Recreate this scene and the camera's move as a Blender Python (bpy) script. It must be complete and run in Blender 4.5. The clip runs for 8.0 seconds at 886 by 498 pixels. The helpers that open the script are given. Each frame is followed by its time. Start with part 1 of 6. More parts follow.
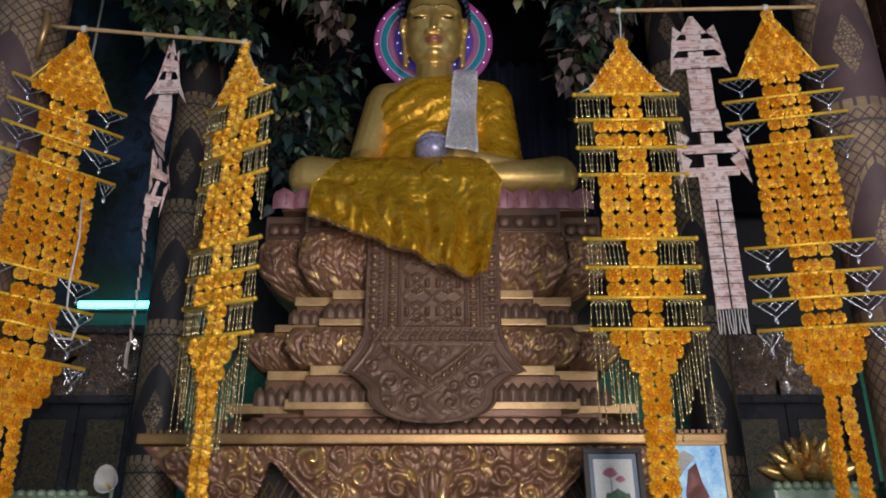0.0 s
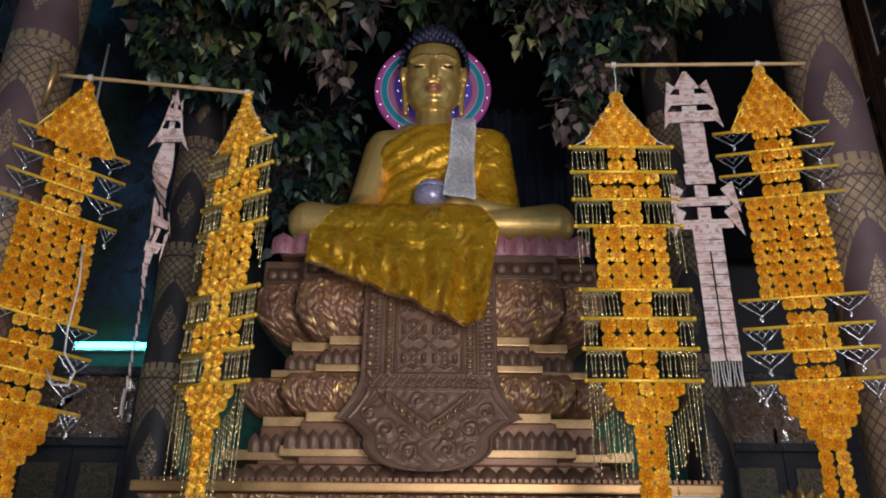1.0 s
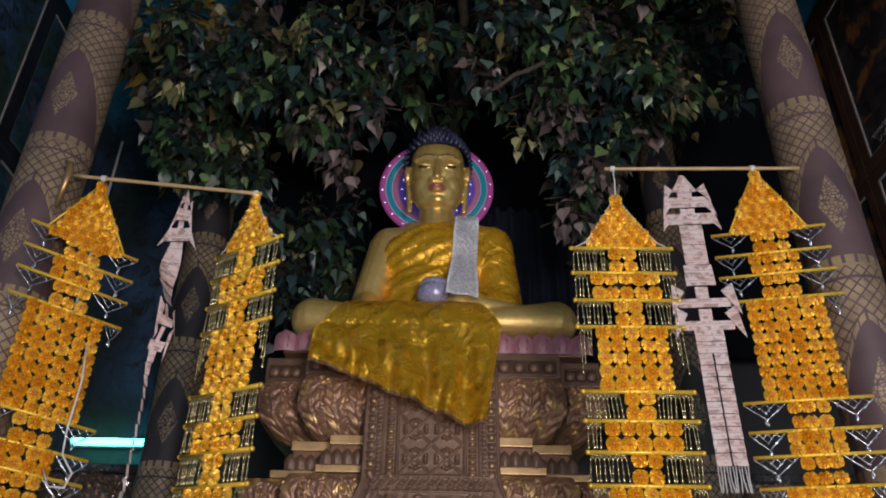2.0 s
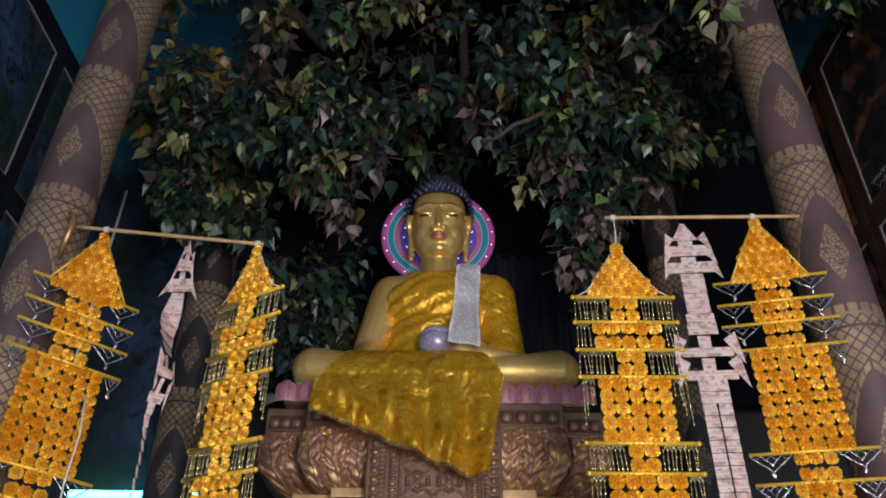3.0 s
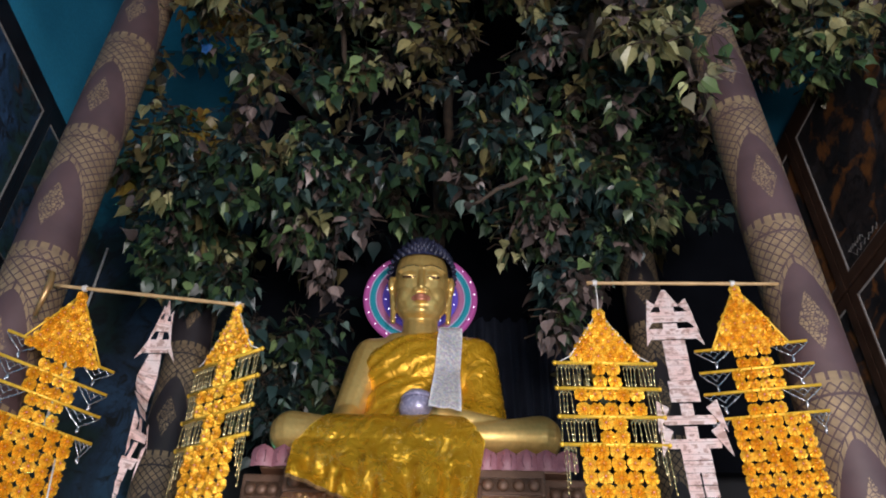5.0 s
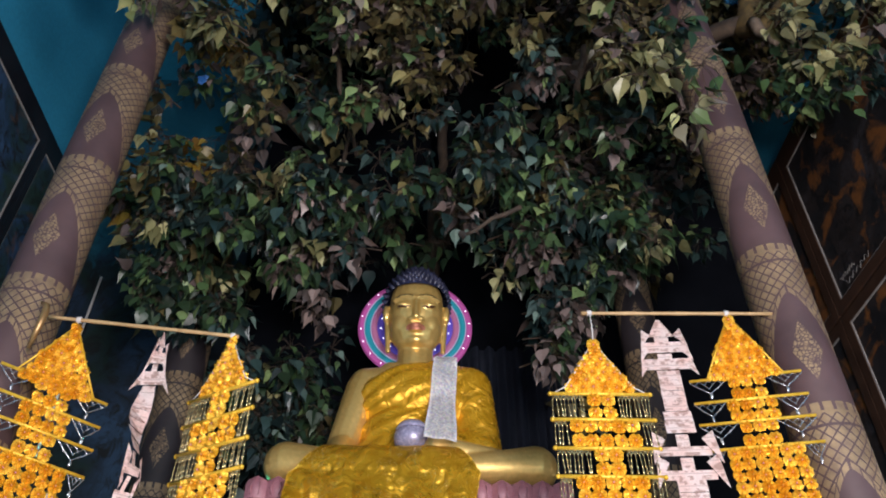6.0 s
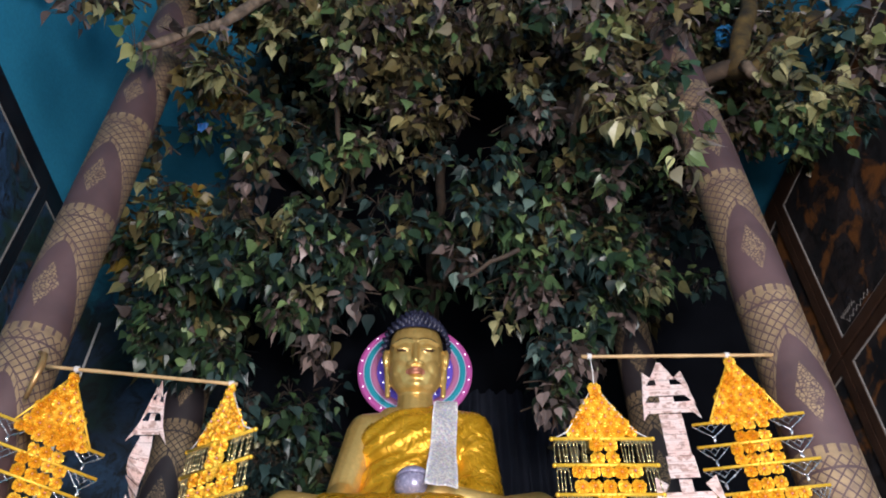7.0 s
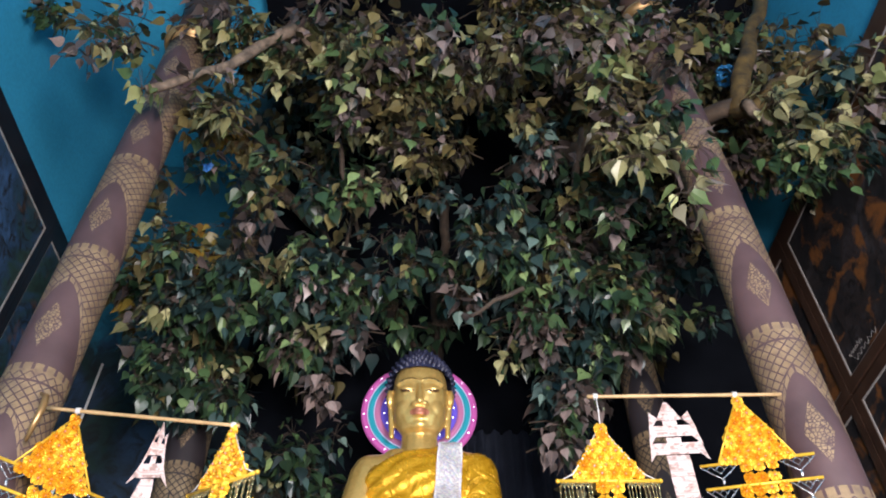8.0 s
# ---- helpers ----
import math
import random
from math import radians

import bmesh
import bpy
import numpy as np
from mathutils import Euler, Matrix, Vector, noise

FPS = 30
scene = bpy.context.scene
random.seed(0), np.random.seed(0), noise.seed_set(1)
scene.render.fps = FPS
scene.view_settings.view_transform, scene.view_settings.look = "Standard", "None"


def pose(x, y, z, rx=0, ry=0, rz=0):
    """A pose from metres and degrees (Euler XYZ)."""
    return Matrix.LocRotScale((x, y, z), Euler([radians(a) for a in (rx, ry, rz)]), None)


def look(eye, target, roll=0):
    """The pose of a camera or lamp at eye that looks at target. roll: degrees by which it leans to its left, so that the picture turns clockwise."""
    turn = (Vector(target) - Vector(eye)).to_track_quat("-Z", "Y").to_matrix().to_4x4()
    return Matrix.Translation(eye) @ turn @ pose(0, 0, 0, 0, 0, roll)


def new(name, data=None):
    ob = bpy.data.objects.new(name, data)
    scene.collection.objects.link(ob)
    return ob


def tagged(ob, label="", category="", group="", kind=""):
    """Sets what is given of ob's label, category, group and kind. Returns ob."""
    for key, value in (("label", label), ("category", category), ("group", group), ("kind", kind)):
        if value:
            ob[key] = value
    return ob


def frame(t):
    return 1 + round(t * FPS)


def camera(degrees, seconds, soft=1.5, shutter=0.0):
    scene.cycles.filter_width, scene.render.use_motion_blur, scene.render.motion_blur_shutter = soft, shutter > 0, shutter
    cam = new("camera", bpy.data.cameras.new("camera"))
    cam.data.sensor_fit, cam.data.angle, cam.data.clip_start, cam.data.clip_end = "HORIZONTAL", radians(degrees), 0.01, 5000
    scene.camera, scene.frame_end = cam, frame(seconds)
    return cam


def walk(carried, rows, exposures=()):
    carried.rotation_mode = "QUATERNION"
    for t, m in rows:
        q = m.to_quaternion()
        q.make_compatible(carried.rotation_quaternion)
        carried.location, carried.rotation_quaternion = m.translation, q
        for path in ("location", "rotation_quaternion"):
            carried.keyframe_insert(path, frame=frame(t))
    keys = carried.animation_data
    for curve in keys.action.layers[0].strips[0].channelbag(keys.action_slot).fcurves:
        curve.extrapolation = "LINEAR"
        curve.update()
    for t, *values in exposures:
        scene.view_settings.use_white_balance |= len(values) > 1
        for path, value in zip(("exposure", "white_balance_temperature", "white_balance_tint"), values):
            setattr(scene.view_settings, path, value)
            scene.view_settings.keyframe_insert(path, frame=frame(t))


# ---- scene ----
cam = camera(59.8, 8.0, 1.9)
PATH = [
    (0, (-0.064, 0.455, 1.575), (-0.055, 2.322, 2.292), -0.1),
    (0.5, (-0.06, 0.432, 1.59), (-0.049, 2.291, 2.328), 0.2),
    (1, (-0.055, 0.395, 1.614), (-0.043, 2.224, 2.423), 0.4),
    (1.5, (-0.058, 0.354, 1.628), (-0.048, 2.124, 2.557), 0.7),
    (2.8, (-0.053, 0.324, 1.662), (-0.061, 1.996, 2.761), 0.9),
    (3, (-0.047, 0.319, 1.664), (-0.054, 1.978, 2.78), 0.8),
    (3.5, (-0.049, 0.316, 1.67), (-0.046, 1.944, 2.832), 0.5),
    (4, (-0.048, 0.32, 1.675), (-0.035, 1.926, 2.867), 0.5),
    (4.5, (-0.044, 0.319, 1.679), (-0.018, 1.905, 2.897), 0.7),
    (6, (-0.054, 0.277, 1.695), (-0.005, 1.801, 2.989), 0.2),
    (6.5, (-0.045, 0.262, 1.706), (0.005, 1.757, 3.034), -0.2),
    (7, (-0.051, 0.254, 1.712), (-0.002, 1.709, 3.084), -0.5),
    (7.5, (-0.051, 0.253, 1.715), (-0.009, 1.67, 3.126), -0.5),
    (8, (-0.046, 0.255, 1.721), (-0.01, 1.64, 3.163), -0.4),
]
walk(cam, [(t, look(eye, target, roll)) for t, eye, target, roll in PATH],
     [(0, -0.65), (1.5, -0.58), (3.5, -0.2), (4.5, 0.01), (6.5, 0.47), (7.5, 0.8), (8, 1.06)])

# ---- light ----
X0 = -0.11                      # the shrine's middle line
world = bpy.data.worlds.new("hall_air")
scene.world = world
world.use_nodes = True
world.node_tree.nodes["Background"].inputs[0].default_value = (0.5, 0.62, 1.0, 1)
world.node_tree.nodes["Background"].inputs[1].default_value = 0.038


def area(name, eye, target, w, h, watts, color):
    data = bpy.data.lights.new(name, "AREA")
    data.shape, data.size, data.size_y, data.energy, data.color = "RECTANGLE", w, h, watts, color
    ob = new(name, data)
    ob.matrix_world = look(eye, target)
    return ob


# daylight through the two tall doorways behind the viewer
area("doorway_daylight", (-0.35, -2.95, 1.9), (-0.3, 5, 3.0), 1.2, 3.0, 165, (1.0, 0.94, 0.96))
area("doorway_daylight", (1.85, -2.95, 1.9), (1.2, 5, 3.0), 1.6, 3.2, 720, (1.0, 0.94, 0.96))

# ---- materials ----


class Nodes:
    """Short writing for a node tree: every call returns an output socket."""

    def __init__(self, name):
        self.mat = bpy.data.materials.new(name)
        self.mat.use_nodes = True
        self.tree = self.mat.node_tree
        self.bsdf = self.tree.nodes["Principled BSDF"]

    def add(self, kind, out=0, **inputs):
        node = self.tree.nodes.new("ShaderNode" + kind)
        for key, value in inputs.items():
            self.put(node, key.replace("_", " "), value)
        return node.outputs[out], node

    def put(self, node, key, value):
        socket = node.inputs[key]
        if isinstance(value, bpy.types.NodeSocket):
            self.tree.links.new(value, socket)
        else:
            socket.default_value = (*value, 1) if isinstance(value, tuple) and len(value) == 3 and socket.type == "RGBA" else value

    def math(self, op, a, b=0.0, c=0.0):
        node = self.tree.nodes.new("ShaderNodeMath")
        node.operation = op
        for i, value in enumerate((a, b, c)):
            if isinstance(value, bpy.types.NodeSocket):
                self.tree.links.new(value, node.inputs[i])
            else:
                node.inputs[i].default_value = value
        return node.outputs[0]

    def coords(self, kind="Object"):
        return self.tree.nodes.new("ShaderNodeTexCoord").outputs[kind]

    def noise(self, scale, detail=4.0, rough=0.55, vector=None, distort=0.0):
        out, node = self.add("TexNoise", Scale=scale, Detail=detail, Roughness=rough, Distortion=distort)
        self.tree.links.new(vector or self.coords(), node.inputs["Vector"])
        return out

    def ramp(self, fac, *stops):
        out, node = self.add("ValToRGB", Fac=fac)
        while len(node.color_ramp.elements) < len(stops):
            node.color_ramp.elements.new(0.5)
        for e, (p, c) in zip(node.color_ramp.elements, stops):
            e.position, e.color = p, (*c, 1) if len(c) == 3 else c
        return out

    def mix(self, fac, a, b, blend="MIX"):
        node = self.tree.nodes.new("ShaderNodeMix")
        node.data_type, node.blend_type = "RGBA", blend
        for i, value in ((0, fac), (6, a), (7, b)):
            if isinstance(value, bpy.types.NodeSocket):
                self.tree.links.new(value, node.inputs[i])
            else:
                node.inputs[i].default_value = (*value, 1) if isinstance(value, tuple) else value
        return node.outputs[2]

    def bump(self, height, strength=0.3, distance=0.01):
        out, node = self.add("Bump", Height=height, Strength=strength, Distance=distance)
        self.put(self.bsdf, "Normal", out)

    def set(self, **inputs):
        for key, value in inputs.items():
            self.put(self.bsdf, key.replace("_", " "), value)
        return self.mat


def simple(name, dark, light, scale=6.0, rough=0.5, metal=0.0, bump=0.2, grain=60.0, **more):
    n = Nodes(name)
    big = n.noise(scale, 6)
    fine = n.noise(grain, 3)
    col = n.ramp(big, (0.3, dark), (0.7, light))
    col = n.mix(0.25, col, n.ramp(fine, (0.3, tuple(c * 0.6 for c in dark)), (0.75, light)))
    n.bump(fine, bump, 0.004)
    r = n.math("MULTIPLY_ADD", big, 0.25, rough - 0.12)
    return n.set(Base_Color=col, Roughness=r, Metallic=metal, **more)


def varied(name, stops, rough=0.4, metal=0.0, island=False, bump=0.2, grain=80.0, **more):
    """A colour picked for each piece."""
    n = Nodes(name)
    if island:
        pick = n.add("NewGeometry")[1].outputs["Random Per Island"]
    else:
        pick = n.add("ObjectInfo")[1].outputs["Random"]
    col = n.ramp(pick, *stops)
    fine = n.noise(grain, 3)
    col = n.mix(0.35, col, n.ramp(fine, (0.3, (0.25, 0.25, 0.25)), (0.7, (1, 1, 1))), "MULTIPLY")
    n.bump(fine, bump, 0.003)
    return n.set(Base_Color=col, Roughness=rough, Metallic=metal, **more)


M_gold = simple("gilded_skin", (0.6, 0.38, 0.1), (0.84, 0.57, 0.2), 2.2, 0.31, 0.64, 0.06, 35)
M_hair = simple("blue_black_hair", (0.012, 0.013, 0.03), (0.028, 0.03, 0.07), 8, 0.5, 0.0, 0.2)
M_lip = simple("lip_paint", (0.42, 0.15, 0.09), (0.52, 0.2, 0.12), 8, 0.4, 0.4, 0.1)
M_line = simple("dark_brow_line", (0.05, 0.025, 0.01), (0.09, 0.045, 0.02), 8, 0.5, 0.3, 0.1)
M_carved = simple("carved_bronze_paint", (0.115, 0.052, 0.03), (0.235, 0.12, 0.066), 5, 0.42, 0.35, 0.5, 45)
M_carved_grey = simple("worn_grey_bronze", (0.1, 0.054, 0.035), (0.185, 0.107, 0.069), 6, 0.45, 0.3, 0.5, 45)


def relief_material():
    """Bronze paint with gilding left in patches."""
    n = Nodes("half_gilded_relief")
    gilt = n.ramp(n.noise(11, 3, 0.5), (0.54, (0, 0, 0)), (0.72, (1, 1, 1)))
    fine = n.noise(50, 3)
    col = n.ramp(n.noise(5, 5), (0.3, (0.13, 0.063, 0.036)), (0.7, (0.29, 0.155, 0.09)))
    col = n.mix(gilt, col, n.mix(fine, (0.45, 0.27, 0.08), (0.72, 0.5, 0.2)))
    n.bump(fine, 0.4, 0.004)
    return n.set(Base_Color=col, Roughness=n.math("MULTIPLY_ADD", gilt, -0.1, 0.42), Metallic=n.math("MULTIPLY_ADD", gilt, 0.4, 0.3))


M_relief = relief_material()
M_edge = simple("gilt_edge", (0.28, 0.15, 0.06), (0.45, 0.28, 0.12), 4, 0.34, 0.6, 0.15, 40)
M_step = simple("tan_gilt_step", (0.36, 0.22, 0.1), (0.56, 0.37, 0.17), 5, 0.4, 0.45, 0.15, 40)
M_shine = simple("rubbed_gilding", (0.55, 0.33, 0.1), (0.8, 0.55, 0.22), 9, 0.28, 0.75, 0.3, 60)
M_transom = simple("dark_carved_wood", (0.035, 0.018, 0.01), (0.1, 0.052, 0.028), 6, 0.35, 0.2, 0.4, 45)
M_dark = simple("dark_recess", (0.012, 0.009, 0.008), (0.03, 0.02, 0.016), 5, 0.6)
M_pink = simple("pink_lotus_paint", (0.24, 0.09, 0.115), (0.4, 0.19, 0.23), 9, 0.5)
M_black = simple("black_lacquer", (0.008, 0.009, 0.012), (0.02, 0.021, 0.028), 3, 0.22, 0, 0.05)
M_wood = simple("dark_brown_wood", (0.03, 0.015, 0.01), (0.07, 0.035, 0.022), 4, 0.45)
M_bamboo = simple("bamboo_rod", (0.3, 0.18, 0.08), (0.5, 0.33, 0.16), 12, 0.5)
M_string = simple("white_cord", (0.45, 0.42, 0.4), (0.65, 0.62, 0.6), 30, 0.8)
M_bar = simple("yellow_tinsel_rod", (0.55, 0.31, 0.02), (0.8, 0.5, 0.05), 40, 0.38, 0.35, 0.4, 120)
M_floor = simple("brown_floor_tile", (0.12, 0.07, 0.05), (0.2, 0.13, 0.09), 2, 0.25)
M_plaster = simple("cream_plaster", (0.42, 0.36, 0.28), (0.55, 0.48, 0.4), 1.5, 0.8)
M_blue = simple("sky_blue_paint", (0.018, 0.22, 0.38), (0.032, 0.34, 0.55), 0.7, 0.7, 0, 0.1, 25)
M_bark = simple("grey_brown_bark", (0.02, 0.013, 0.01), (0.08, 0.052, 0.032), 9, 0.85, 0, 1.0, 30)
M_moss = simple("mossy_branch_bark", (0.014, 0.009, 0.006), (0.14, 0.088, 0.022), 8, 0.8, 0, 1.0, 25)
M_pale_bark = simple("pale_mottled_bark", (0.03, 0.02, 0.014), (0.24, 0.17, 0.12), 11, 0.8, 0, 1.0, 25)
M_silver = simple("silver_bead_net", (0.4, 0.4, 0.43), (0.65, 0.65, 0.68), 20, 0.25, 0.9)
M_white = simple("white_card", (0.62, 0.6, 0.58), (0.75, 0.73, 0.7), 12, 0.7)
M_line_paint = simple("greyed_line_paint", (0.24, 0.22, 0.21), (0.36, 0.34, 0.33), 10, 0.7)
M_navy = simple("navy_cloth", (0.009, 0.012, 0.02), (0.022, 0.027, 0.044), 5, 0.8, Specular_IOR_Level=0.15)
M_shade_black = simple("shade_black_board", (0.002, 0.0025, 0.004), (0.005, 0.006, 0.009), 3, 0.9, Specular_IOR_Level=0.05)
M_jade = simple("pale_green_stone", (0.12, 0.17, 0.12), (0.22, 0.29, 0.2), 9, 0.4)



def flower_material():
    n = Nodes("golden_ribbon_flower")
    pick = n.add("ObjectInfo")[1].outputs["Random"]
    c = n.coords()
    far = n.add("VectorMath", 1, Vector=c)[1]
    far.operation = "LENGTH"
    col = n.ramp(pick, (0.0, (0.74, 0.34, 0.015)), (0.5, (0.88, 0.47, 0.03)), (1.0, (0.92, 0.58, 0.07)))
    col = n.mix(n.ramp(n.math("MULTIPLY", far.outputs["Value"], 25.0), (0.3, (1, 1, 1)), (0.75, (0, 0, 0))), col, (0.62, 0.2, 0.008))
    fine = n.noise(170, 3)
    col = n.mix(0.4, col, n.ramp(fine, (0.3, (0.45, 0.35, 0.3)), (0.65, (1, 1, 1))), "MULTIPLY")
    n.bump(fine, 0.8, 0.006)
    return n.set(Base_Color=col, Roughness=n.math("MULTIPLY_ADD", fine, 0.3, 0.1), Metallic=0.45)


M_flower = flower_material()
M_bead = varied("gold_bead", ((0.0, (0.45, 0.34, 0.14)), (1.0, (0.78, 0.66, 0.36))), 0.25, 0.8, True)
M_leaf = {
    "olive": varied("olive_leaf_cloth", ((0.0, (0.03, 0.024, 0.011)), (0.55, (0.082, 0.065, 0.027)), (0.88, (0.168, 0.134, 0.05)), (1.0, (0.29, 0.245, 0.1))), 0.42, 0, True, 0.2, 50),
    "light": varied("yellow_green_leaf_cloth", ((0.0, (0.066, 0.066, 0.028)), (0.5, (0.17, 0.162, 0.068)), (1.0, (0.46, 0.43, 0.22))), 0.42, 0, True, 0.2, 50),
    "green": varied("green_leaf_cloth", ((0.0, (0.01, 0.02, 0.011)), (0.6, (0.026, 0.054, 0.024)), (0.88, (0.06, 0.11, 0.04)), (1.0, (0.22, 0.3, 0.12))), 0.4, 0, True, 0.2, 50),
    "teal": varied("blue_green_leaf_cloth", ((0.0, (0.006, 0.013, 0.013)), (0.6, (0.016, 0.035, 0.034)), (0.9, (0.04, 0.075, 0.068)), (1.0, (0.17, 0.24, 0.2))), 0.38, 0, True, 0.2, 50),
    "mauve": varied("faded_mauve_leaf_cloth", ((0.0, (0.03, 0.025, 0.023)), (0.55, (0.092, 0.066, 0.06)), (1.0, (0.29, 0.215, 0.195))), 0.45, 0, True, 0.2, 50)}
M_leaf_yellow = varied("ochre_leaf_cloth", ((0.0, (0.1, 0.05, 0.008)), (0.5, (0.2, 0.115, 0.016)), (1.0, (0.2, 0.17, 0.035))), 0.4, 0, True, 0.2, 50)
M_leaf_one = varied("bodhi_leaf_cloth_near", ((0.0, (0.06, 0.11, 0.04)), (0.35, (0.15, 0.165, 0.06)), (0.6, (0.2, 0.16, 0.14)), (0.8, (0.24, 0.26, 0.1)), (1.0, (0.42, 0.42, 0.19))), 0.4, 0, False, 0.2, 50)


def cloth_material(name, dark, light, glint, crinkle, gilt=1.0):
    """Thin satin with dull embroidered sprigs and, by gilt, patches of sequins."""
    n = Nodes(name)
    weave = n.noise(260, 2)
    patch = n.noise(6, 4, 0.6, None, 1.5)
    c = n.coords()
    spark = n.ramp(n.add("TexVoronoi", 0, Scale=75.0, Vector=c)[0], (0.17, (1, 1, 1)), (0.32, (0, 0, 0)))
    motif = n.ramp(n.noise(6.5, 2, 0.6, None, 0.8), (0.5, (0, 0, 0)), (0.58, (1, 1, 1)))
    sprig = n.ramp(n.add("TexVoronoi", 0, Scale=5.5, Vector=c)[0], (0.16, (1, 1, 1)), (0.24, (0, 0, 0)))
    lace = n.ramp(n.noise(48, 2, 0.5, None, 2.0), (0.46, (0, 0, 0)), (0.54, (1, 1, 1)))
    col = n.mix(patch, dark, light)
    col = n.mix(n.math("MULTIPLY", n.math("MULTIPLY", sprig, lace), 0.75), col, tuple(q * 0.42 for q in dark))
    shine = n.math("MULTIPLY", n.math("MULTIPLY", spark, motif), gilt)
    col = n.mix(shine, col, glint)
    crush = n.noise(crinkle, 3, 0.5, None, 1.8)
    small = n.noise(crinkle * 3.5, 3, 0.6, None, 1.0)
    height = n.math("ADD", n.math("MULTIPLY", crush, 1.0), n.math("ADD", n.math("MULTIPLY", small, 0.22), n.math("MULTIPLY", weave, 0.05)))
    facet = n.add("TexVoronoi", 1, Scale=110.0, Vector=c)[1]
    tilt = n.add("SeparateColor", 0, Color=facet.outputs["Color"])[0]
    height = n.math("ADD", height, n.math("MULTIPLY", n.math("MULTIPLY", shine, tilt), 0.9))
    n.bump(height, 0.8, 0.032)
    return n.set(Base_Color=col, Roughness=n.math("MULTIPLY_ADD", patch, 0.26, 0.13), Metallic=n.math("MULTIPLY_ADD", shine, -0.25, 0.5))


M_robe = cloth_material("saffron_gold_robe_cloth", (0.5, 0.24, 0.008), (0.76, 0.42, 0.024), (0.95, 0.7, 0.22), 6, 0.3)
M_lap = cloth_material("golden_brocade", (0.68, 0.38, 0.012), (0.95, 0.6, 0.045), (1.0, 0.86, 0.36), 6)


def glitter(name, base):
    n = Nodes(name)
    node = n.add("TexVoronoi", 1, Scale=78.0, Vector=n.coords())[1]
    sep = n.add("SeparateColor", 0, Color=node.outputs["Color"])[1]
    col = n.mix(0.22, base, node.outputs["Color"])
    col = n.mix(n.math("LESS_THAN", sep.outputs[1], 0.2), col, tuple(q * 0.75 for q in base))
    col = n.mix(n.math("GREATER_THAN", sep.outputs[0], 0.66), col, (1.0, 1.0, 1.0))
    n.bump(sep.outputs[2], 0.6, 0.006)
    return n.set(Base_Color=col, Roughness=0.22)


M_bowl = simple("lilac_glaze", (0.2, 0.19, 0.3), (0.4, 0.38, 0.52), 40, 0.25, 0.2, 0.3, 90)
M_glitter = glitter("silver_glitter", (0.86, 0.82, 0.96))


